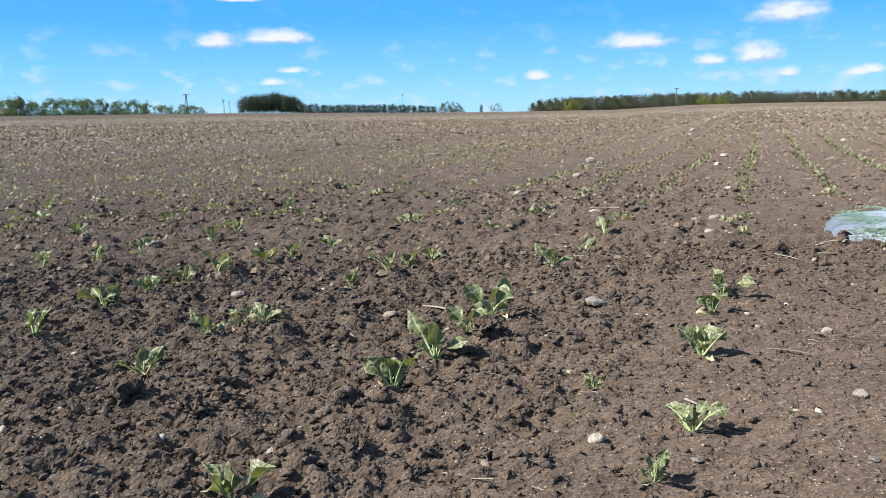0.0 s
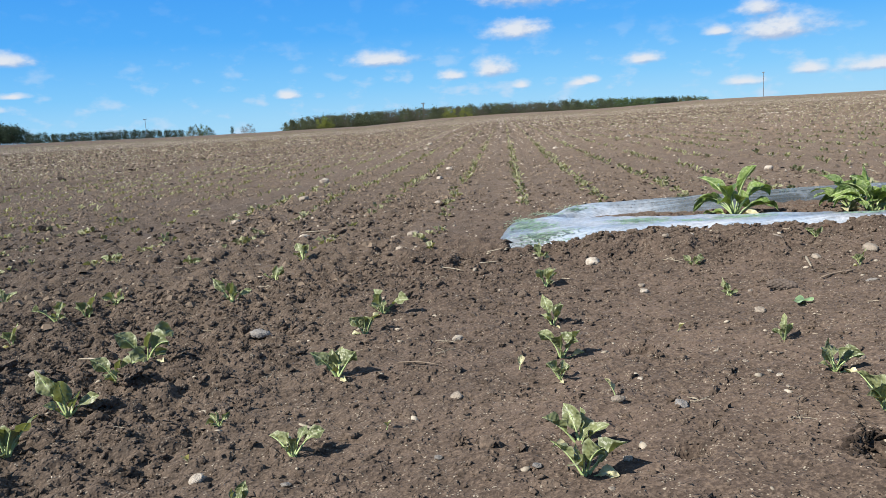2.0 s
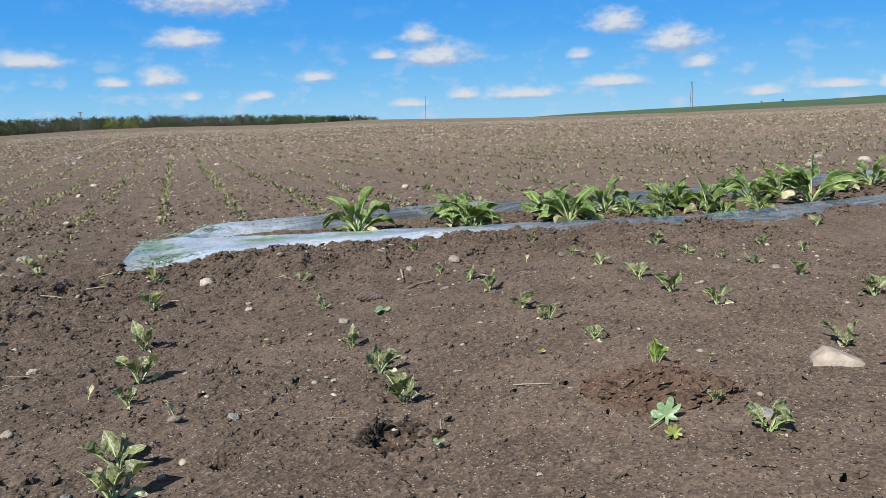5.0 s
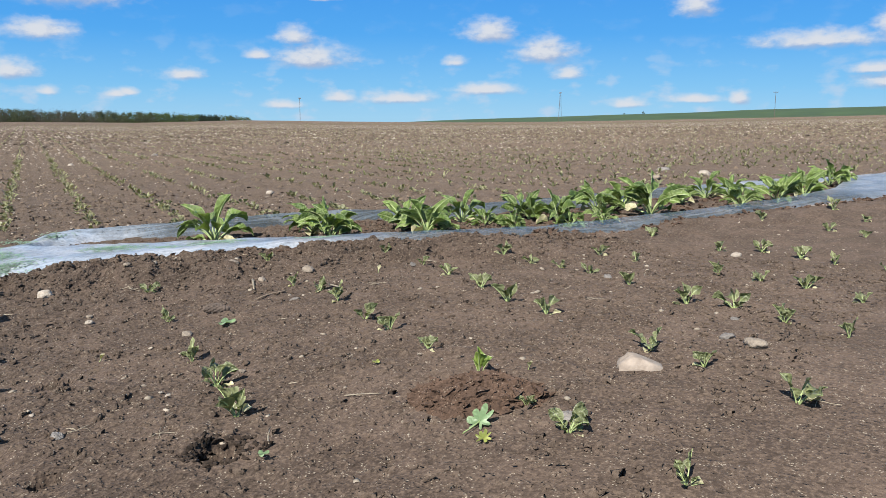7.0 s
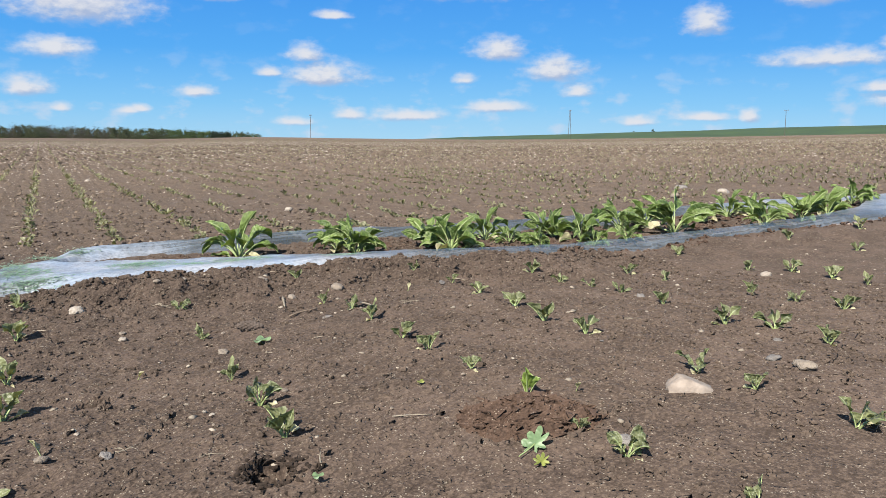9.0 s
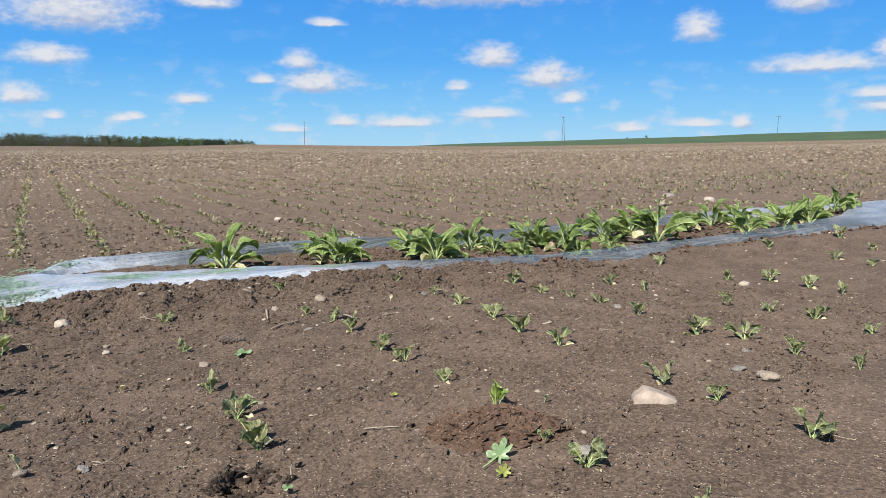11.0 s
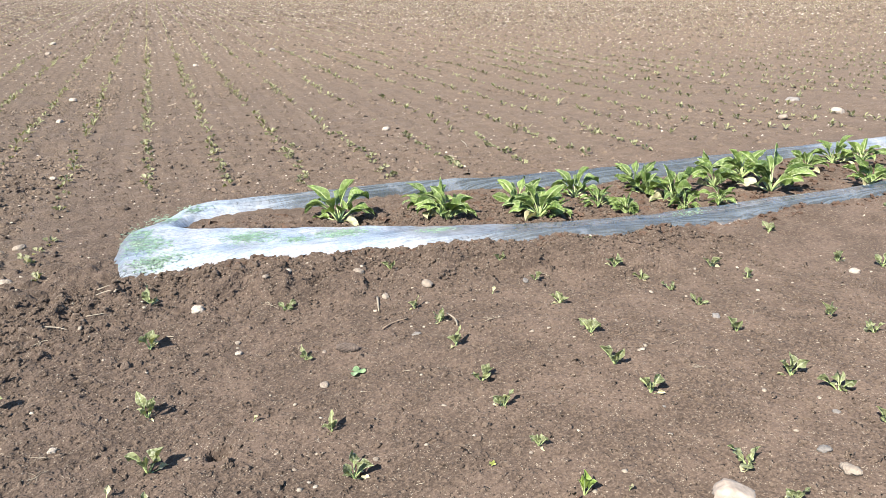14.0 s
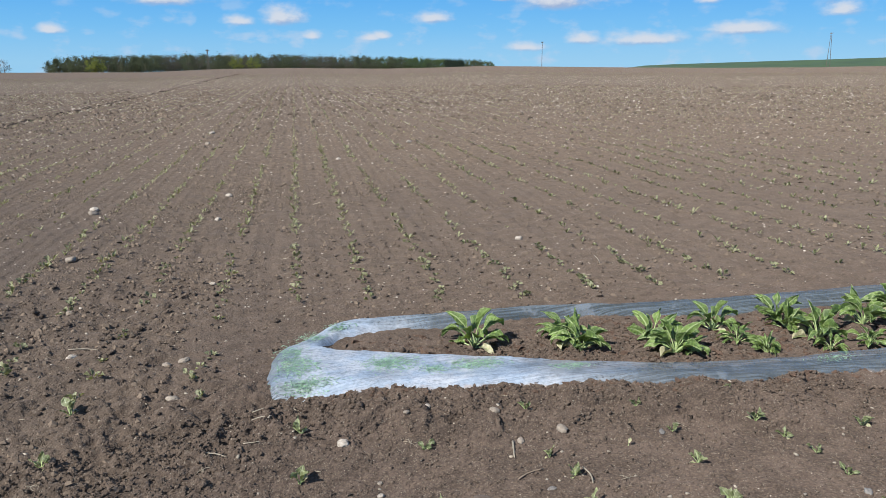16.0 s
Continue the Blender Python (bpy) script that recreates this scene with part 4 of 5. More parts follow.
sprigs = []
WEEDS = [(0.36, 3.2, 0.05, 0.06, 150), (0.4, 2.99, 0.06, 0.035, 150), (0.34, 3.38, 0.03, 0.04, 50), (0.78, 3.13, 0.06, 0.05, 150), (0.95, 3.0, 0.025, 0.03, 40), (1.16, 3.02, 0.06, 0.035, 110), (1.55, 2.9, 0.05, 0.02, 40), (0.46, 3.57, 0.05, 0.03, 50), (0.6, 3.7, 0.05, 0.02, 60), (2.75, 2.78, 0.05, 0.02, 25)]
for u, v, wide, deep, n in WEEDS:
    for k in range(4 * n):
        uu, vv = u + RNG.normal(0, wide), v + RNG.normal(0, deep)
        if uu < 0.25 or vv < film_near_outer(uu) + 0.03 or vv > film_far_outer(uu) - 0.02 or uu > 0.45 and film_near_inner(uu) - 0.02 < vv < film_far_inner(uu) + 0.05:
            continue
        x, y = from_rows(uu, vv)
        z = film_top(uu, vv) if vv < film_near_inner(uu) or uu < 0.45 else float(land(x, y)) + 0.034
        lv, lf, _ = leaf(RNG.uniform(0.01, 0.026), 0.0045, 0.0, 0.0, 0.15, 0.1, 0.2, 0.2, k, 3, 2, False)
        a = RNG.uniform(0, 6.28)
        w = np.stack([lv[:, 0] * math.cos(a) - lv[:, 1] * math.sin(a) + x, lv[:, 0] * math.sin(a) + lv[:, 1] * math.cos(a) + y, lv[:, 2] + z + RNG.uniform(0.0, 0.003)], -1)
        sprigs.append((w, lf))
wv = np.concatenate([w for w, _ in sprigs])
starts = np.cumsum([0] + [len(w) for w, _ in sprigs])
wf = np.concatenate([f + starts[i] for i, (_, f) in enumerate(sprigs)])
stuff("weeds_under_film", (wv, wf), [PALE_WEED], "flattened green weeds pressed under the wet film", "weeds")


# ---- the rest of the drilled rows ----
def tuft(seed, count, segs, across, size):
    local = np.random.default_rng(seed)
    vs, fs, base = [], [], 0
    for k in range(count):
        v, f, _ = leaf(size * local.uniform(0.7, 1.15), size * 0.36 * local.uniform(0.7, 1.2), local.uniform(0.35, 1.25), local.uniform(0.1, 1.0), 0.25, 0.4, 0.2, 0.3, seed + k, segs, across, False)
        a = k * 2.4 + local.normal(0, 0.4)
        vs.append(np.stack([v[:, 0] * math.cos(a) - v[:, 1] * math.sin(a), v[:, 0] * math.sin(a) + v[:, 1] * math.cos(a), v[:, 2]], -1))
        fs.append(f + base)
        base += len(v)
    return np.concatenate(vs), np.concatenate(fs)


def drilled(r0, r1, gap, fill):
    """Places of seedlings on the rows between two distances, with gaps and uneven stands."""
    pts = []
    for k in range(int(-r1 / ROW_STEP), int(r1 / ROW_STEP) + 1):
        u0 = ROW_START + ROW_STEP * k
        v = np.arange(-6, r1, gap) + RNG.uniform(0, gap)
        v = v + RNG.normal(0, gap * 0.3, len(v))
        uu = u0 + RNG.normal(0, 0.022, len(v))
        x, y = from_rows(uu, v)
        r, az = np.hypot(x, y), np.degrees(np.arctan2(x, y))
        stand = value_noise(x, y, 1.1, 7) + 0.5 * value_noise(x, y, 0.35, 8)
        keep = (r >= r0) & (r < r1) & (az > -36) & (az < 88) & (stand + RNG.uniform(-0.3, 0.3, len(v)) < fill)
        keep &= np.abs(uu + 1.77) > 0.1
        keep &= ~((uu > 0.1) & (v < 3.85) & (v > film_near_outer(uu) - 0.25)) & ~((v < film_near_outer(uu)) & (uu > -0.75) & (uu < 4.6)) & ~((uu > -2.8) & (uu <= -0.75) & (v < 3.0)) & ~((uu > 0.2) & (v < 4.15))
        pts.append(np.stack([x[keep], y[keep]], -1))
    pts = np.concatenate(pts)
    return np.concatenate([pts, soil_z(pts[:, 0], pts[:, 1])[:, None]], -1)


near_rows = drilled(2.2, 6.0, 0.11, 0.2)
order = np.argsort(np.hypot(near_rows[:, 0], near_rows[:, 1]))
single, rest = near_rows[order[:280]], near_rows[order[280:]]
row_models = []
for k in range(6):
    local = np.random.default_rng(500 + k)
    leaves = [(0.056 * local.uniform(0.7, 1.1), 0.024 * local.uniform(0.8, 1.2), local.uniform(0.4, 1.3), local.uniform(0.1, 1.1), j * 2.4 + local.normal(0, 0.4)) for j in range(5)]
    row_models.append(plant("beet_seedling", leaves, ROW_LEAF, 500 + k, "small green beet seedling standing in a drilled row", "beet seedling", "beet seedlings in drilled rows", segs=5, across=2, tube=False))
for k, (x, y, z) in enumerate(single):
    copy_thing(row_models[k % 6], pose(x, y, z - 0.003, 0, 0, RNG.uniform(0, 360)) @ Matrix.Scale(RNG.uniform(0.6, 1.08), 4))
for ob in row_models:
    for o in (*ob.children_recursive, ob):
        bpy.data.objects.remove(o)
LOW_TUFT = [tuft(600 + 10 * k, 4, 3, 2, 0.058) for k in range(5)]
SPECK = [tuft(700 + 10 * k, 2, 2, 1, 0.07) for k in range(5)]
far_rows = np.concatenate([rest, drilled(6.0, 14.0, 0.11, 0.2)])
stuff("beet_rows", scatter(LOW_TUFT, far_rows, RNG.uniform(0.6, 1.15, len(far_rows))), [ROW_LEAF], "long drilled rows of small beet seedlings across the field", "beet seedlings")
far_rows = drilled(14.0, 48.0, 0.13, 0.22)
stuff("distant_beet_rows", scatter(SPECK, far_rows, RNG.uniform(0.5, 0.95, len(far_rows))), [ROW_LEAF], "distant rows of small beet seedlings", "beet seedlings")
far_rows = drilled(48.0, 110.0, 0.5, 0.25)
stuff("far_beet_rows", scatter(SPECK, far_rows, RNG.uniform(0.7, 1.2, len(far_rows))), [ROW_LEAF], "far rows of small beet seedlings towards the crest", "beet seedlings")

# ---- stones: place and width ----
STONE_MODELS = [mesh_of("stone", *lump(3, 20.3 + 3.7 * k, 0.36, 0.62 + 0.1 * (k % 3)), [m]) for k, m in enumerate((STONE, PALE_STONE, STONE, GREY_STONE, PALE_STONE))]
STONES_WEST = [(-0.226, 1.017, 0.022), (-0.162, 1.999, 0.018), (-0.116, 1.736, 0.032), (0.774, 1.524, 0.022), (0.213, 1.013, 0.022), (0.06, 0.955, 0.015), (0.44, 4.62, 0.054), (1.55, 8.29, 0.098), (1.161, 3.306, 0.05), (5.22, 16.6, 0.126), (-0.537, 2.015, 0.034), (-0.8, 1.49, 0.015), (-0.605, 1.32, 0.013), (0.828, 4.518, 0.057), (1.086, 3.327, 0.035), (0.33, 0.95, 0.015), (0.543, 0.923, 0.012)]
STONES_MIDDLE = [(1.405, 2.069, 0.042), (1.986, 1.942, 0.037), (1.95, 1.728, 0.033), (2.123, 1.702, 0.046), (1.778, 2.096, 0.028), (1.556, 1.524, 0.015), (1.432, 1.338, 0.026), (1.368, 1.713, 0.021), (1.67, 2.071, 0.023), (1.301, 0.927, 0.013), (1.827, 1.411, 0.026), (1.15, 0.947, 0.012), (0.649, 1.157, 0.022), (0.855, 0.964, 0.02), (0.649, 0.817, 0.015), (0.761, 0.774, 0.014), (0.7, 0.71, 0.012), (1.149, 1.032, 0.01), (1.115, 0.886, 0.008), (0.951, 1.052, 0.012), (1.69, 4.63, 0.038), (1.404, 1.787, 0.019)]
STONES_EAST = [(2.001, 0.167, 0.042), (2.056, 0.245, 0.028), (3.52, 0.75, 0.048), (1.448, 0.27, 0.031), (1.437, 0.394, 0.023), (7.17, 2.35, 0.1), (7.55, 2.91, 0.114), (6.6, 2.54, 0.08), (0.927, 0.898, 0.021), (1.344, 0.674, 0.01), (1.561, 0.688, 0.011), (1.147, 0.967, 0.009), (2.268, 0.305, 0.017), (1.955, 0.598, 0.011), (1.02, 5.93, 0.083), (1.51, 8.06, 0.1), (4.1, 4.5, 0.063), (0.999, 2.875, 0.048), (0.722, 3.695, 0.053), (2.42, 6.93, 0.066), (2.97, 8.33, 0.079), (4.49, 14.4, 0.089), (7.55, 12.2, 0.105), (2.409, 1.482, 0.024), (2.63, 0.84, 0.028), (5.43, 10.7, 0.071)]


def stone(x, y, width, model, label, sink=0.42):
    ob = tagged(new("stone", STONE_MODELS[model]), label, "stone", "stones on the field")
    ob.matrix_basis = pose(x, y, float(soil_z(x, y)[0]) + width * 0.5 * (0.62 - sink), RNG.normal(0, 9), RNG.normal(0, 9), RNG.uniform(0, 360)) @ Matrix.Diagonal((width * 0.5, width * 0.48, width * 0.4, 1))
    return ob


KINDS = ["beige rounded field stone lying on the soil", "pale whitish stone lying on the soil", "beige field stone half sunk in the soil", "grey field stone lying on the soil", "pale smooth pebble lying on the soil"]
for bank in (STONES_WEST, STONES_MIDDLE, STONES_EAST):
    for n, (x, y, width) in enumerate(bank):
        k = (n * 3 + int(x * 10)) % 5
        stone(x, y, width, k, KINDS[k])
stone(0.366, 1.81, 0.046, 3, "pale grey crumbling stone in cloddy soil")
stone(-1.16, 3.1, 0.065, 3, "rough grey stone lying on cloddy soil", 0.3)
wv, wf = lump(3, 33.1, 0.3, 0.9)
wv[:, 2] = np.minimum(wv[:, 2], 0.62 - 0.5 * wv[:, 0])
wv[:, 0] = np.minimum(wv[:, 0], 0.95 + 0.2 * wv[:, 1])
STONE_MODELS.append(mesh_of("stone", wv, wf, [TAN_STONE]))
ob = stone(1.76, 0.3, 0.1, 5, "large smooth beige stone half sunk beside a seedling", 0.45)
ob.matrix_basis = pose(1.76, 0.3, float(soil_z(1.76, 0.3)[0]) - 0.007, 0, 0, -46) @ Matrix.Diagonal((0.044, 0.032, 0.036, 1))

PEBBLE = [lump(1, 40 + 1.7 * k, 0.7, 0.5) for k in range(5)]
count = 4800
x, y = RNG.uniform(-2.2, 4.5, count), RNG.uniform(0.3, 4.4, count)
u, v = to_rows(x, y)
off = ~((u > 0.15) & (v > film_near_outer(u) - 0.03) & (v < film_far_outer(u)))
x, y = x[off], y[off]
stuff("pebbles", scatter(PEBBLE, np.stack([x, y, soil_z(x, y)], -1), 0.0016 + 0.008 * RNG.power(0.13, len(x)), 0.1), [PEBBLES], "small pale pebbles and grit strewn on the soil", "pebbles")
CHIP = (np.array([(1, 0, 0), (0, 0.8, 0), (-0.9, 0.1, 0), (0, -0.9, 0), (0.1, 0, 0.6)]), np.array([(0, 1, 4), (1, 2, 4), (2, 3, 4), (3, 0, 4)]))
r, az = 4.2 + 80 * RNG.power(1.1, 60000), np.radians(RNG.uniform(-36, 88, 60000))
x, y = r * np.sin(az), r * np.cos(az)
u, v = to_rows(x, y)
off = (v > 3.9) | (u < 0)
x, y, r = x[off], y[off], r[off]
stuff("distant_pebbles", scatter([CHIP], np.stack([x, y, soil_z(x, y)], -1), (0.005 + 0.016 * RNG.power(0.2, len(x))) * np.clip(r / 9, 0.6, 3.4), 0.1), [PALE_STONE], "pale stones scattered over the far field", "stones")


# ---- straw, sticks and scraps ----
def stick(name, start, stop, radius, material, label, category, bend=0.01):
    x0, y0, x1, y1 = *start, *stop
    n, sides = 7, 6
    v, f = [], []
    axis = Vector((x1 - x0, y1 - y0, 0)).normalized()
    side = Vector((-axis.y, axis.x, 0))
    z0, z1 = (float(soil_z(*end)[0]) for end in (start, stop))
    between = np.linspace(0.1, 0.9, 7)
    lift = max(0.0, 0.7 * float(np.max(soil_z(x0 + (x1 - x0) * between, y0 + (y1 - y0) * between) - z0 - (z1 - z0) * between)))
    for i in range(n):
        s = i / (n - 1)
        x, y = x0 + (x1 - x0) * s, y0 + (y1 - y0) * s
        mid = Vector((x, y, z0 + (z1 - z0) * s + lift + radius * 0.8)) + side * bend * math.sin(s * math.pi)
        r = radius * (1 - 0.35 * s) * (1.0 if 0 < i < n - 1 else 0.7)
        for a in range(sides):
            t = 2 * math.pi * a / sides
            v.append(mid + side * r * math.cos(t) + Vector((0, 0, r * 0.6 * math.sin(t))))
    for i in range(n - 1):
        for a in range(sides):
            f.append((i * sides + a, i * sides + (a + 1) % sides, (i + 1) * sides + (a + 1) % sides, (i + 1) * sides + a))
    me = mesh_of(name, v, f, [material])
    bm = bmesh.new()
    bm.from_mesh(me)
    bmesh.ops.holes_fill(bm, edges=bm.edges)
    bm.to_mesh(me)
    bm.free()
    return tagged(new(name, me), label, category)


stick("straw_stalk", (-0.045, 1.84), (0.035, 1.71), 0.004, STRAW, "pale bent straw stalk lying on clods", "straw", 0.02)
stick("straw_stalk", (1.923, 1.741), (1.86, 1.65), 0.0042, STRAW, "short thick pale straw stub on the bank", "straw", 0.0)
stick("twig", (1.781, 1.527), (1.887, 1.525), 0.004, TWIG, "thin brown twig lying on the soil", "twig")
stick("twig", (0.608, 1.403), (0.672, 1.334), 0.0025, TWIG, "thin dark twig lying on crusted soil", "twig")
stick("straw_stalk", (1.989, 1.446), (1.931, 1.335), 0.004, STRAW, "pale straw stalk beside two seedlings", "straw")
stick("straw_stalk", (0.72, 3.79), (0.84, 3.68), 0.0042, STRAW, "pale straw stalk lying flat on bare soil", "straw")
stick("straw_stalk", (4.14, 3.68), (4.02, 3.5), 0.0048, STRAW, "pale straw stalk between seedling rows", "straw")
stick("straw_stalk", (1.19, 2.43), (1.26, 2.40), 0.0036, STRAW, "pale straw stub beside the film's end", "straw")
stick("straw_stalk", (0.956, 2.263), (1.023, 2.208), 0.0036, STRAW, "pale flat straw piece on cloddy soil", "straw")
stick("twig", (1.311, 0.641), (1.354, 0.592), 0.0018, STRAW, "thin pale stalk lying on crusted soil", "twig", 0.002)
stick("straw_stalk", (1.1, 2.262), (1.155, 2.24), 0.003, STRAW, "short pale straw piece on damp cloddy soil", "straw", 0.0)
stick("straw_stalk", (1.235, 2.56), (1.285, 2.555), 0.004, STRAW, "pale straw lying by the film's torn end", "straw", 0.0)
stick("twig", (1.105, 0.585), (1.14, 0.628), 0.0016, STRAW, "thin pale stalk beside a burrow", "twig", 0.002)
stick("straw_stalk", (0.375, 1.15), (0.408, 1.125), 0.0035, STRAW, "short pale straw piece between seedlings", "straw", 0.0)
count = 900
x, y = RNG.uniform(-2.0, 4.4, count), RNG.uniform(0.4, 4.6, count)
u, v = to_rows(x, y)
off = ~((u > 0.15) & (v > film_near_outer(u) - 0.03) & (v < film_far_outer(u)))
x, y = x[off], y[off]
box = np.array([(-1, -.08, 0), (1, -.05, .1), (1, .05, .1), (-1, .08, 0), (-.9, 0, .12), (1, 0, .2)])
chip = (box, np.array([(0, 1, 5, 4), (4, 5, 2, 3), (0, 3, 2, 1)]))
stuff("straw_bits", scatter([chip], np.stack([x, y, soil_z(x, y) + 0.002], -1), 0.0025 + 0.012 * RNG.power(0.25, len(x))), [STRAW], "short dry straw bits and roots strewn on the soil", "straw bits", False)
r, az = 5 + 45 * RNG.power(0.8, 900), np.radians(RNG.uniform(-10, 88, 900))
x, y = r * np.sin(az), r * np.cos(az)
off = to_rows(x, y)[1] > 4.0
x, y = x[off], y[off]
stuff("distant_straw", scatter([chip], np.stack([x, y, soil_z(x, y) + 0.01], -1), 0.01 + 0.03 * RNG.power(0.2, len(x))), [STRAW], "dry straw bits scattered between the far rows", "straw bits", False)

# a wheel rut far over the field, its shade and greenery as dark clods
v = np.sort(RNG.uniform(11, 115, 4200))
x, y = from_rows(-7.0 + RNG.normal(0, 0.08, 4200), v)
stuff("wheel_rut", scatter(PEBBLE, np.stack([x, y, land(x, y) + 0.02], -1), 0.035 + 0.06 * RNG.power(0.6, 4200), 0.1), [SHADE_DARK_SOIL], "clods darkened to draw the shade and greenery along a wheel rut", "wheel rut", False)

# single larger clods: place and half width
BIG_CLODS = [(-0.214, 1.851, 0.038), (-0.51, 0.97, 0.026), (-0.38, 1.161, 0.02), (0.091, 1.258, 0.018), (-0.384, 1.309, 0.02), (-0.528, 1.256, 0.031), (-0.98, 4.58, 0.034), (-0.75, 5.61, 0.041), (0.09, 1.558, 0.023), (0.021, 1.015, 0.014), (-0.112, 1.01, 0.01), (0.212, 1.578, 0.018), (0.846, 0.759, 0.012), (0.593, 0.963, 0.011), (1.056, 1.171, 0.015)]
for k, (x, y, half) in enumerate(BIG_CLODS):
    cv, cf = lump(4, 70.5 + 2.3 * k, 1.2, 0.75)
    ob = tagged(new("soil_clod", mesh_of("soil_clod", cv * half, cf, [LOOSE_SOIL], False)), "large rough clod of dry brown soil", "soil clod", "large clods on the field")
    ob.matrix_basis = pose(x, y, float(soil_z(x, y)[0]) + half * 0.1, 0, 0, RNG.uniform(0, 360))
# dug crumbs whose dark colour paints the deep shade of the burrow hole
a = RNG.uniform(0, 6.28, 190)
q = np.abs(RNG.normal(0.034, 0.014, 190))
x, y = 1.045 + q * np.cos(a), 0.63 + q * np.sin(a)
stuff("burrow_rim", scatter(CRUMB, np.stack([x, y, soil_z(x, y)], -1), RNG.uniform(0.003, 0.0085, 190), 0.1), [SHADE_DARK_SOIL], "fresh dug crumbs in and round a small burrow hole, darkened for its shade", "soil crumbs")

# tufts of dry roots and withered seedlings
def root_tuft(x, y, size, seed):
    local = np.random.default_rng(seed)
    v, f = [], []
    for k in range(7):
        a, bend, lift = local.uniform(0, 6.28), local.normal(0, 0.6), local.uniform(0.1, 0.9)
        length, r = size * local.uniform(0.4, 0.9), size * 0.016
        px, py, pz = 0.0, 0.0, 0.0
        base = len(v)
        for i in range(7):
            for c in range(4):
                t = c * math.pi / 2
                v.append((px + r * math.cos(t), py + r * math.sin(t) * 0.6, pz + r * math.sin(t)))
            a += bend / 6
            px, py, pz = px + math.cos(a) * length / 6, py + math.sin(a) * length / 6, max(0.0, pz + (lift - i * 0.3) * length / 9)
        for i in range(6):
            for c in range(4):
                p0, p1 = base + i * 4 + c, base + i * 4 + (c + 1) % 4
                f.append((p0, p1, p1 + 4, p0 + 4))
    ob = tagged(new("root_tuft", mesh_of("root_tuft", v, f, [STRAW])), "small tangle of pale dry roots on the soil", "dry roots")
    ob.matrix_basis = pose(x, y, float(soil_z(x, y)[0]) + 0.004)


for k, (x, y, size) in enumerate(((0.935, 2.188, 0.05), (0.714, 1.428, 0.035), (0.742, 1.51, 0.03), (1.031, 0.77, 0.03), (0.956, 0.893, 0.03), (1.609, 1.932, 0.05), (0.424, 2.38, 0.04), (2.214, 0.653, 0.03), (1.76, -0.018, 0.04), (0.353, 1.467, 0.03), (1.382, 2.477, 0.04), (2.526, 1.489, 0.05), (2.049, 1.294, 0.04), (0.555, 3.133, 0.06), (0.256, 1.962, 0.04))):
    root_tuft(x, y, size, 900 + k)
for k, (x, y, size) in enumerate(((0.801, 1.234, 0.5), (0.865, 0.984, 0.55), (1.196, 1.307, 0.4), (0.2, 1.103, 0.45), (-0.346, 1.56, 0.4), (1.605, 0.453, 0.4), (2.225, 1.47, 0.5), (0.503, 1.074, 0.4))):
    ob = tagged(new("withered_seedling", leaf_mesh(WITHERED, 0.07, 0.026, 1.2, 0.7, 0.4, 0.8, 0.5, 0.8, 950 + k)), "pale withered seedling leaf standing in the soil", "withered seedling")
    ob.matrix_basis = pose(x, y, float(soil_z(x, y)[0]) - 0.003, 0, 0, RNG.uniform(0, 360)) @ Matrix.Scale(size, 4)

# fir cone: overlapping scales on a spindle
bm = bmesh.new()
for ring in range(9):
    s = ring / 8
    r = 0.0125 * math.sin(math.pi * (0.12 + 0.8 * s)) ** 0.8
    for a in range(9):
        t = 2 * math.pi * (a + 0.5 * (ring % 2)) / 9
        m = pose(-0.03 + 0.06 * s, r * math.cos(t), r * math.sin(t)) @ Matrix.Rotation(t - math.pi / 2, 4, "X") @ pose(0, 0, 0, 0, 25, 0)
        bmesh.ops.create_icosphere(bm, subdivisions=1, radius=1.0, matrix=m @ Matrix.Diagonal((0.0065, 0.0048, 0.003, 1)))
cone_me = bpy.data.meshes.new("cone")
bm.to_mesh(cone_me)
bm.free()
cone_me.materials.append(CONE)
cone = tagged(new("fir_cone", cone_me), "brown scaly fir cone lying on the crusted soil", "fir cone")
cone.matrix_basis = pose(1.602, 1.465, float(soil_z(1.602, 1.465)[0]) + 0.012, 0, 0, -48)


def lobed_leaf(name, x, y, length, lift, turn, material, label, lobes, stalked=False):
    """A cut-off leaf: deep rounded lobes round a middle, slightly cupped, on a thin stalk."""
    v, f = [(0.0, 0.0, 0.0)], []
    n = 54
    for i in range(n + 1):
        t = -2.7 + 5.4 * i / n
        r = 0.56 * length * (0.38 + 0.62 * abs(math.cos(t * lobes / 2)) ** 0.8) * (1.0 - 0.08 * abs(t))
        v.append((r * math.cos(t), 0.9 * r * math.sin(t), lift * r * math.cos(t) + 0.12 * r * math.sin(5 * t) + 0.15 * r))
    for i in range(n):
        f.append((0, i + 1, i + 2))
    ob = tagged(new(name, mesh_of(name, v, f, [material])), label, "leaf")
    ob.matrix_basis = pose(x, y, float(soil_z(x, y)[0]) + 0.007, 0, 0, turn)
    if not stalked:
        return ob
    tube, ring = [], 5
    for i in range(6):
        s = i / 5
        for c in range(ring):
            t = 2 * math.pi * c / ring
            tube.append((-length * s, 0.1 * length * s * s + 0.0012 * math.cos(t), -0.003 * s + 0.0012 * math.sin(t)))
    sides = [(i * ring + c, i * ring + (c + 1) % ring, (i + 1) * ring + (c + 1) % ring, (i + 1) * ring + c) for i in range(5) for c in range(ring)]
    child("stalk", mesh_of("stalk", tube, sides, [STALK]), ob, "thin pale green stalk")
    return ob


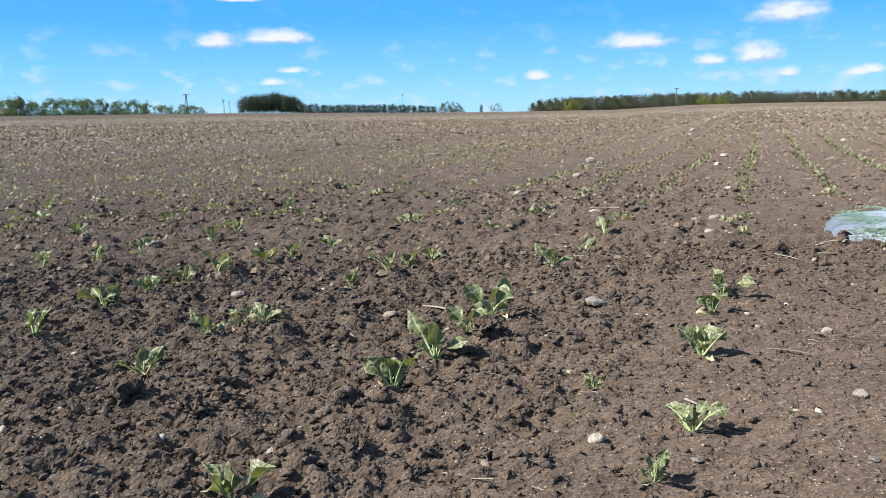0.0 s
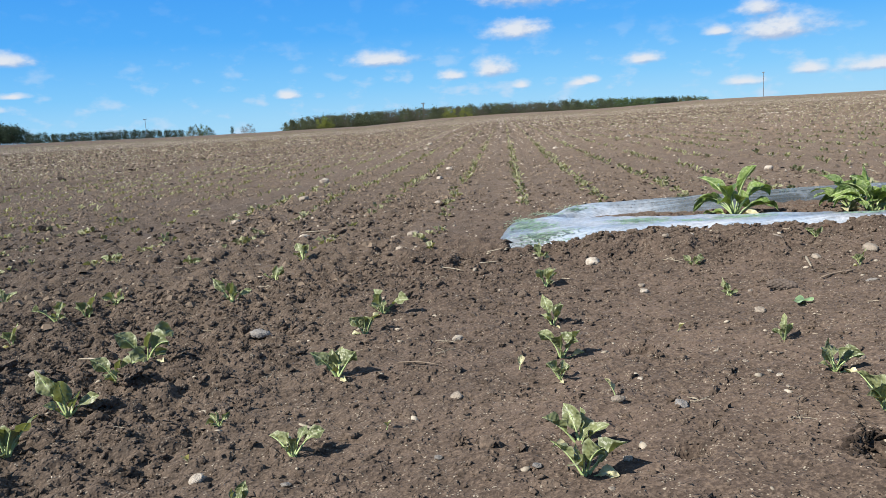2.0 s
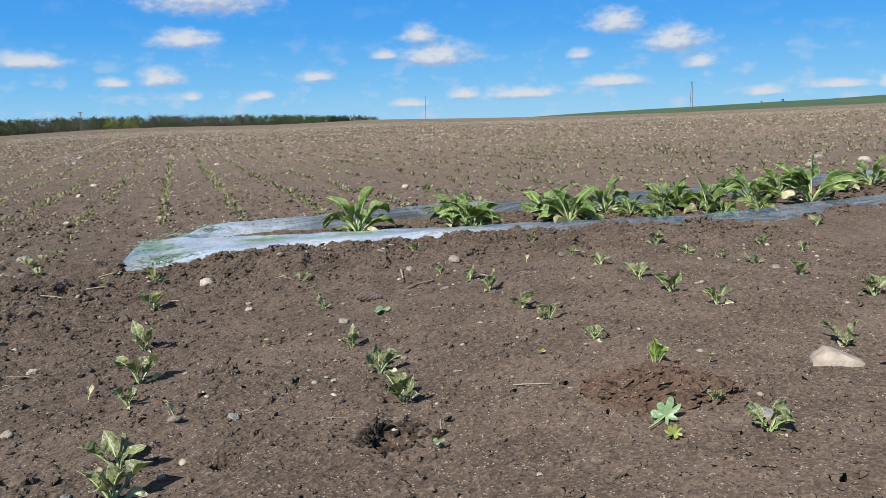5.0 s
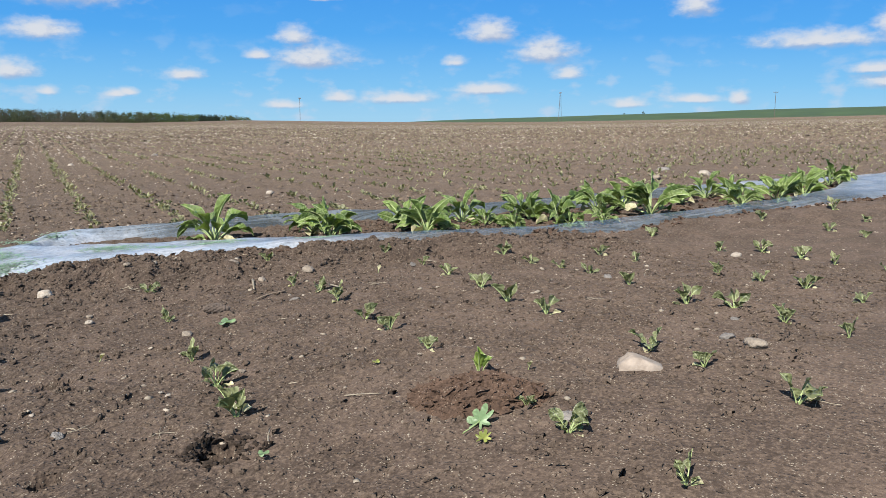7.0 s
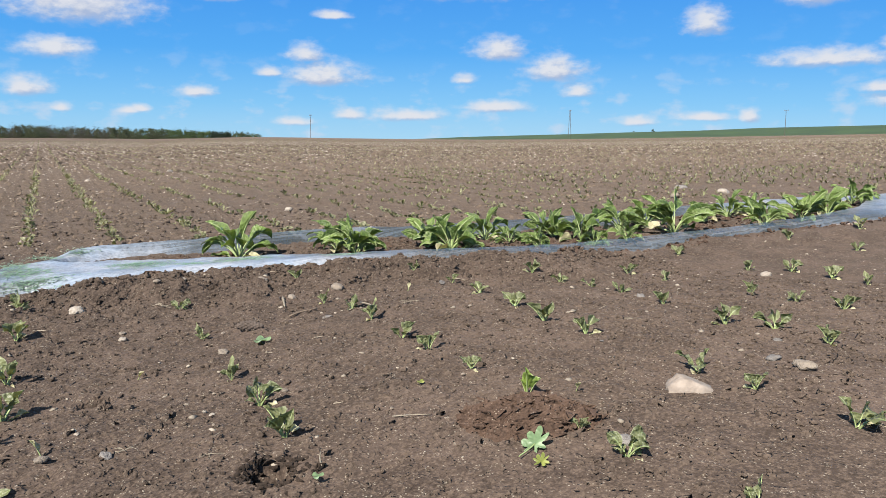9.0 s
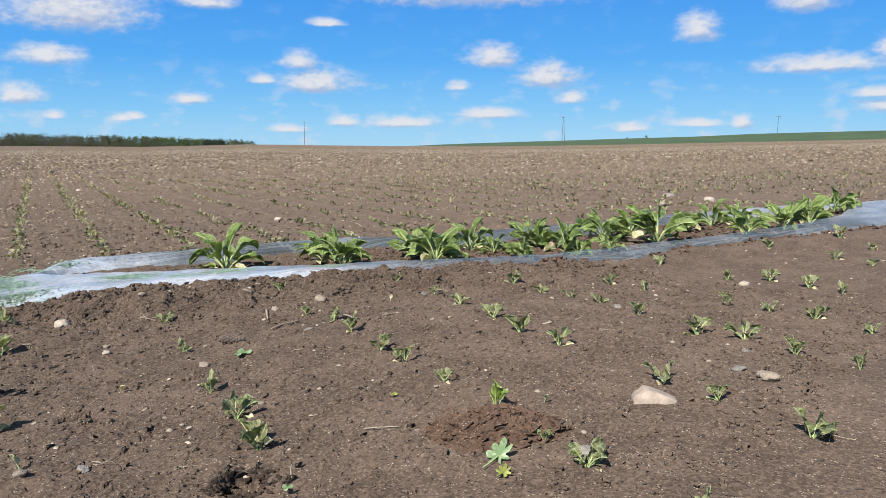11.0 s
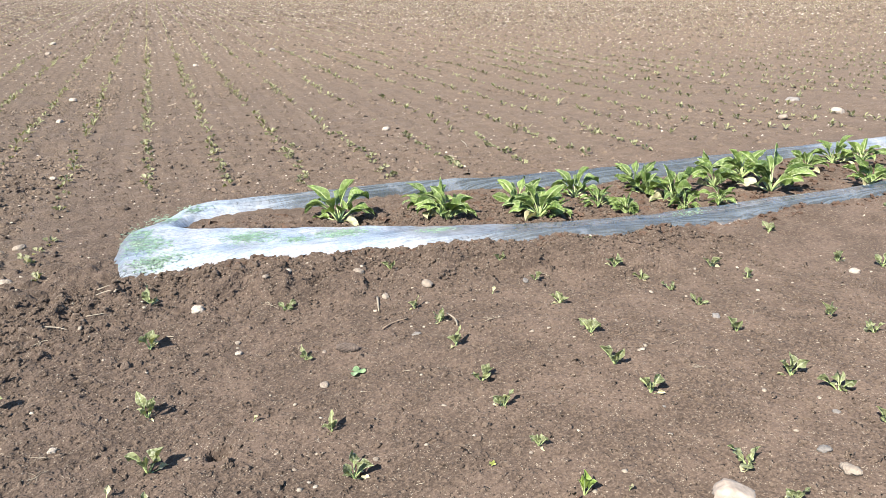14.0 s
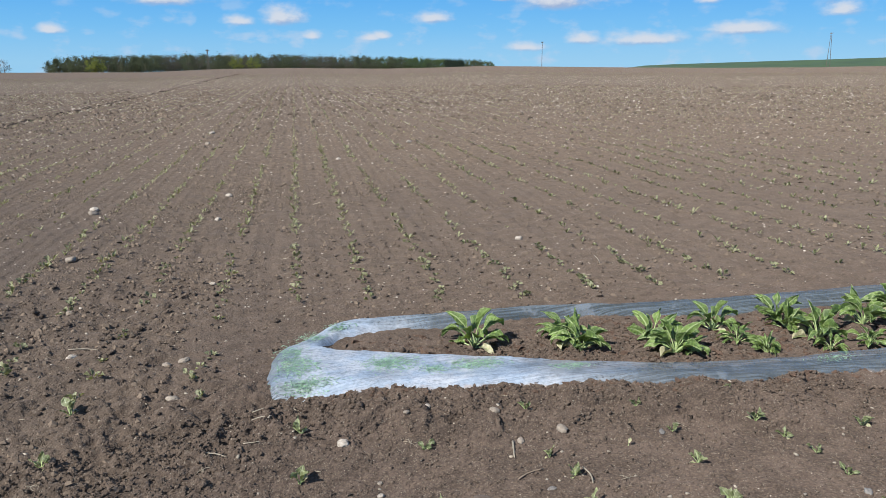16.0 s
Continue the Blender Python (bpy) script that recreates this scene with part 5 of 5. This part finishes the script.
SILVER_LEAF = leaf_material("silvery_leaf", (0.19, 0.28, 0.14), (0.14, 0.22, 0.11), (0.42, 0.48, 0.36))
YELLOW_LEAF = leaf_material("yellow_leaf", (0.27, 0.29, 0.07), (0.2, 0.23, 0.055), (0.36, 0.36, 0.16))
lobed_leaf("fallen_leaf", 1.345, 0.368, 0.048, 0.6, 12, SILVER_LEAF, "lobed pale green leaf cut off and lying on soil", 7, True)
lobed_leaf("fallen_leaf", 1.293, 0.321, 0.028, 0.4, 20, YELLOW_LEAF, "small withered yellow green leaf on soil", 8)
lobed_leaf("fallen_leaf", 1.528, 1.325, 0.055, 0.05, -45, SILVER_LEAF, "dried pale grey green leaf scrap on crusted soil", 4)
lobed_leaf("fallen_leaf", 1.069, 0.556, 0.022, 0.1, -30, SILVER_LEAF, "small grey green leaf scrap on soil", 4)
lobed_leaf("weed", 1.461, 0.714, 0.02, 0.1, 10, YELLOW_LEAF, "tiny yellowish weed in crusted soil", 5)


# ---- trees and poles on the skyline ----
def crown_arrays(seed, shape, clumps, size, bare=0.0):
    """Leaf clumps of a crown one high: small tilted faces gathered in uneven bunches along limbs."""
    local = np.random.default_rng(seed)
    vs, fs = [], []
    bunches = []
    for k in range(26):
        if shape == "conifer":
            h = local.uniform(0.12, 0.98)
            rad = 0.24 * (1.02 - h) + 0.02
        elif shape == "bush":
            h = local.uniform(0.05, 0.9)
            rad = 0.5 * math.sqrt(max(0.03, 1 - (h / 0.98) ** 2))
        elif shape == "pine":
            h = local.uniform(0.38, 0.95)
            rad = 0.3 * math.sqrt(max(0.03, 1 - ((h - 0.66) / 0.36) ** 2))
        else:
            h = local.uniform(0.22, 0.95)
            rad = 0.38 * math.sqrt(max(0.03, 1 - ((h - 0.55) / 0.46) ** 2))
        a, q = local.uniform(0, 6.28), math.sqrt(local.uniform(0.1, 1)) * rad
        bunches.append((q * math.cos(a), q * math.sin(a), h, local.uniform(0.05, 0.11)))
    for k in range(clumps):
        bx, by, bz, br = bunches[local.integers(0, len(bunches))]
        c = np.array((bx, by, bz)) + local.normal(0, br * 0.75, 3)
        e1 = local.normal(0, 1, 3)
        e1 /= np.linalg.norm(e1)
        e2 = np.cross(e1, local.normal(0, 1, 3))
        e2 /= np.linalg.norm(e2)
        s = size * local.uniform(0.5, 1.3)
        n = len(vs)
        vs += [c - e1 * s, c - e2 * s * 0.7, c + e1 * s, c + e2 * s * 0.7]
        fs.append((n, n + 1, n + 2, n + 3))
    return np.array(vs), np.array(fs)


def tree_model(seed, shape, material, label, category, clumps=1500, size=0.024):
    root = tagged(new("tree"), label, category)
    bm = bmesh.new()
    top = 0.7 if shape != "broad" else 0.5
    bmesh.ops.create_cone(bm, cap_ends=True, segments=7, radius1=0.022, radius2=0.008, depth=top, matrix=pose(0, 0, top / 2))
    local = np.random.default_rng(seed)
    for k in range(7):
        a, h = k * 2.4, 0.28 + 0.05 * k
        m = pose(0, 0, h, 0, 0, math.degrees(a)) @ pose(0, 0, 0, 0, 48 if shape == "broad" else 75, 0) @ pose(0, 0, 0.11)
        bmesh.ops.create_cone(bm, cap_ends=True, segments=5, radius1=0.009, radius2=0.003, depth=0.22, matrix=m)
    part("trunk", bm, BARK, root)
    child("crown", mesh_of("crown", *crown_arrays(seed, shape, clumps, size), [material], False), root)
    return root


def foliage(name, a, b):
    n = Nodes(name)
    c = n.mix(n.random(True), tuple(v * 0.85 for v in a), tuple(v * 0.85 for v in b))
    mat = n.finish(c, 0.9)
    thin = n.tree.nodes.new("ShaderNodeBsdfTranslucent")
    n.link(c, thin.inputs["Color"])
    both = n.tree.nodes.new("ShaderNodeMixShader")
    both.inputs[0].default_value = 0.55
    n.link(n.bsdf.outputs[0], both.inputs[1]), n.link(thin.outputs[0], both.inputs[2])
    n.link(both.outputs[0], n.out.inputs["Surface"])
    return mat


FRESH = foliage("fresh_spring_leaves", (0.135, 0.19, 0.07), (0.085, 0.13, 0.05))
BRIGHT = foliage("bright_spring_leaves", (0.24, 0.26, 0.055), (0.17, 0.2, 0.045))
# olive and brown are lightened and greyed to carry the distance haze
OLIVE = foliage("olive_budding_twigs", (0.12, 0.14, 0.07), (0.075, 0.09, 0.05))
BROWN = foliage("brown_bare_twigs", (0.13, 0.12, 0.09), (0.09, 0.085, 0.066))
DARK_PINE = foliage("dark_pine_needles", (0.05, 0.075, 0.045), (0.03, 0.05, 0.03))
TREES = {
    "fresh": [tree_model(800 + k, "broad", FRESH, "broadleaf tree in fresh spring green at the field's edge", "tree") for k in range(3)],
    "bush": [tree_model(870, "bush", OLIVE, "low rounded bush on the green rise", "bush", 900, 0.05)],
    "bright": [tree_model(820, "broad", BRIGHT, "bright yellow green broadleaf tree in a far tree belt", "tree")],
    "olive": [tree_model(830 + k, "broad", OLIVE, "budding olive brown tree in a far tree belt", "tree", 1300) for k in range(3)],
    "brown": [tree_model(840 + k, "broad", BROWN, "still bare brown tree in a far tree belt", "tree", 800, 0.02) for k in range(2)],
    "pine": [tree_model(850 + k, "pine", DARK_PINE, "dark green pine in a clump on the skyline", "pine tree") for k in range(3)],
    "conifer": [tree_model(860 + k, "conifer", DARK_PINE, "dark narrow conifer on the skyline", "conifer", 1000) for k in range(2)],
}


def stand(kind, az, dist, top, group, spread=1.0):
    """A tree at a bearing and distance whose top reaches the height top (degrees over the horizon)."""
    x, y = dist * math.sin(radians(az)), dist * math.cos(radians(az))
    z = float(land(x, y))
    high = 0.5 + dist * math.tan(radians(top)) - z
    models_of = TREES[kind]
    ob = copy_thing(models_of[int(RNG.integers(0, len(models_of)))], pose(x, y, z, 0, 0, RNG.uniform(0, 360)) @ Matrix.Diagonal((high * spread, high * spread, high, 1)))
    tagged(ob, group=group)


# west: broadleaf trees along a field edge
for az in np.arange(-34.0, -16.6, 0.36):
    top = float(np.interp(az, [-34, -28.5, -25.9, -24.6, -23.1, -20.8, -19.4, -17.5, -16.6], [1.2, 1.26, 1.15, 1.1, 1.0, 0.9, 0.55, 0.6, 0.35])) * RNG.uniform(0.72, 1.04)
    stand("fresh" if RNG.uniform() < 0.85 else "olive", az + RNG.normal(0, 0.12), 430 + RNG.uniform(-20, 20), top, "trees along the western edge", 0.9)
for az in np.arange(-14.1, -10.4, 0.24):
    top = float(np.interp(az, [-14.3, -13.6, -12.0, -11.0, -10.3], [0.85, 1.2, 1.36, 1.15, 0.75])) * RNG.uniform(0.9, 1.02)
    stand("pine", az, 460 + RNG.uniform(-14, 14), top, "pine clump", 1.0)
for az in np.arange(-10.2, -0.5, 0.2):
    stand("conifer", az + RNG.normal(0, 0.05), 620 + RNG.uniform(-20, 20), float(np.interp(az, [-10, -3.4, -0.5], [0.45, 0.3, 0.12])) * RNG.uniform(0.75, 1.1), "far conifer wood", 1.3)
for az, kind, top in ((-0.2, "olive", 0.3), (0.3, "olive", 0.46), (0.8, "fresh", 0.38), (1.2, "olive", 0.2), (2.7, "conifer", 0.14), (3.9, "brown", 0.25), (3.5, "brown", 0.12)):
    stand(kind, az, 560, top, "single trees on the skyline", 1.0)
# north: a long belt
for az in np.arange(6.9, 36.0, 0.3):
    top = float(np.interp(az, [6.9, 8.7, 14.5, 18.3, 23.6, 29, 35, 36], [0.25, 0.45, 0.55, 0.58, 0.5, 0.4, 0.25, 0.1])) * RNG.uniform(0.85, 1.05)
    stand("olive" if az < 27 else "fresh", az + RNG.normal(0, 0.06), 505 + RNG.uniform(-5, 5), top, "trees of the northern belt", 1.25)
for az in np.arange(6.3, 36.2, 0.24):
    top = float(np.interp(az, [6.3, 6.9, 8.7, 12.6, 14.5, 18.3, 23.6, 29, 35, 36.2], [0.15, 0.4, 0.58, 0.58, 0.7, 0.72, 0.66, 0.52, 0.38, 0.15])) * RNG.uniform(0.82, 1.03)
    kind = "brown" if RNG.uniform() < 0.3 and az < 26 else "olive" if az < 28 or RNG.uniform() < 0.5 else "fresh"
    kind = "pine" if 31 < az < 34 and RNG.uniform() < 0.5 else kind
    stand(kind, az + RNG.normal(0, 0.08), 480 + RNG.uniform(-14, 14), top, "trees of the northern belt", 1.0)
for az, top in ((9.0, 0.46), (9.35, 0.44), (18.2, 0.6), (19.3, 0.58)):
    stand("bright", az, 460, top, "trees of the northern belt", 1.0)
for az, top in ((62.7, 0.58), (63.99, 0.7)):
    stand("bush", az, 500, top, "bushes on the green rise", 1.2)
for group_of in TREES.values():
    for ob in group_of:
        for o in (*ob.children_recursive, ob):
            bpy.data.objects.remove(o)


def beam(bm, a, b, r):
    a, b = Vector(a), Vector(b)
    turn = (b - a).to_track_quat("Z", "Y").to_matrix().to_4x4()
    bmesh.ops.create_cone(bm, cap_ends=True, segments=8, radius1=r, radius2=r * 0.75, depth=(b - a).length, matrix=Matrix.Translation((a + b) / 2) @ turn)


def utility_pole(az, dist, top, legs, arm, label, thick=0.11):
    x, y = dist * math.sin(radians(az)), dist * math.cos(radians(az))
    z = float(land(x, y))
    high = 0.5 + dist * math.tan(radians(top)) - z
    root = tagged(new("utility_pole"), label, "utility pole", "power line poles")
    root.matrix_basis = pose(x, y, z, 0, 0, -az + RNG.uniform(-12, 12))
    for side in ((-1, 1) if legs == 2 else (0,)):
        bm = bmesh.new()
        beam(bm, (side * high * 0.05, 0, -0.3), (side * 0.12, 0, high), thick)
        part("pole", bm, POLE_WOOD, root)
    if arm:
        bm = bmesh.new()
        beam(bm, (-arm, 0.1, high - 0.35), (arm, 0.1, high - 0.35), thick * 0.7)
        bar = part("crossarm", bm, POLE_WOOD, root)
        for s in (-0.9, 0, 0.9):
            bm = bmesh.new()
            bmesh.ops.create_cone(bm, cap_ends=True, segments=8, radius1=0.1, radius2=0.06, depth=0.35, matrix=pose(s * arm, 0.1, high - 0.08))
            part("insulator", bm, GREY_STONE, bar)


utility_pole(-17.92, 360, 1.3, 2, 1.3, "two-legged wooden power pole with crossarm by the trees", 0.2)
utility_pole(-15.49, 420, 0.9, 2, 0.8, "distant two-legged wooden power pole")
utility_pole(-15.09, 470, 0.76, 2, 0.8, "distant two-legged wooden power pole")
utility_pole(-2.93, 380, 1.03, 1, 0.7, "single wooden power pole before a far wood")
utility_pole(16.3, 400, 1.02, 2, 1.0, "two-legged wooden power pole before the tree belt", 0.18)
utility_pole(39.64, 340, 1.6, 1, 0.5, "slender single pole on the crest of the field")
utility_pole(58.25, 330, 2.03, 2, 0.5, "two-legged wooden power pole on the green rise", 0.1)
utility_pole(72.53, 350, 1.98, 1, 0.9, "single power pole with crossarm on the green rise")

# farmhouse at the western edge
house = tagged(new("farmhouse"), "distant white farmhouse with a dark pitched roof", "house")
hx, hy = 425 * math.sin(radians(-29.1)), 425 * math.cos(radians(-29.1))
hz = float(land(hx, hy))
house.matrix_basis = pose(hx, hy, hz, 0, 0, 29)
WALL = plain_material("white_plaster", (0.75, 0.74, 0.7), (0.62, 0.61, 0.57), 0.8, 0.8)
ROOF = plain_material("dark_roof_tiles", (0.14, 0.11, 0.1), (0.09, 0.07, 0.065), 0.8, 1.0)
GLASS = plain_material("dark_window_glass", (0.04, 0.05, 0.06), (0.03, 0.035, 0.04), 0.15, 1.0)
bm = bmesh.new()
bmesh.ops.create_cube(bm, size=1.0, matrix=pose(0, 0, 3.2) @ Matrix.Diagonal((9, 7, 6.4, 1)))
part("wall", bm, WALL, house)
bm = bmesh.new()
corners = [bm.verts.new(c) for c in ((-5, -4, 6.2), (5, -4, 6.2), (5, 4, 6.2), (-5, 4, 6.2), (-5, 0, 9), (5, 0, 9))]
for face in ((0, 1, 5, 4), (2, 3, 4, 5), (0, 4, 3), (1, 2, 5), (0, 3, 2, 1)):
    bm.faces.new([corners[k] for k in face])
part("roof", bm, ROOF, house)
for wx in (-2.6, 0.2, 2.8):
    for wz in (1.7, 4.6):
        bm = bmesh.new()
        bmesh.ops.create_cube(bm, size=1.0, matrix=pose(wx, -3.52, wz) @ Matrix.Diagonal((1.1, 0.1, 1.4, 1)))
        part("window", bm, GLASS, house)
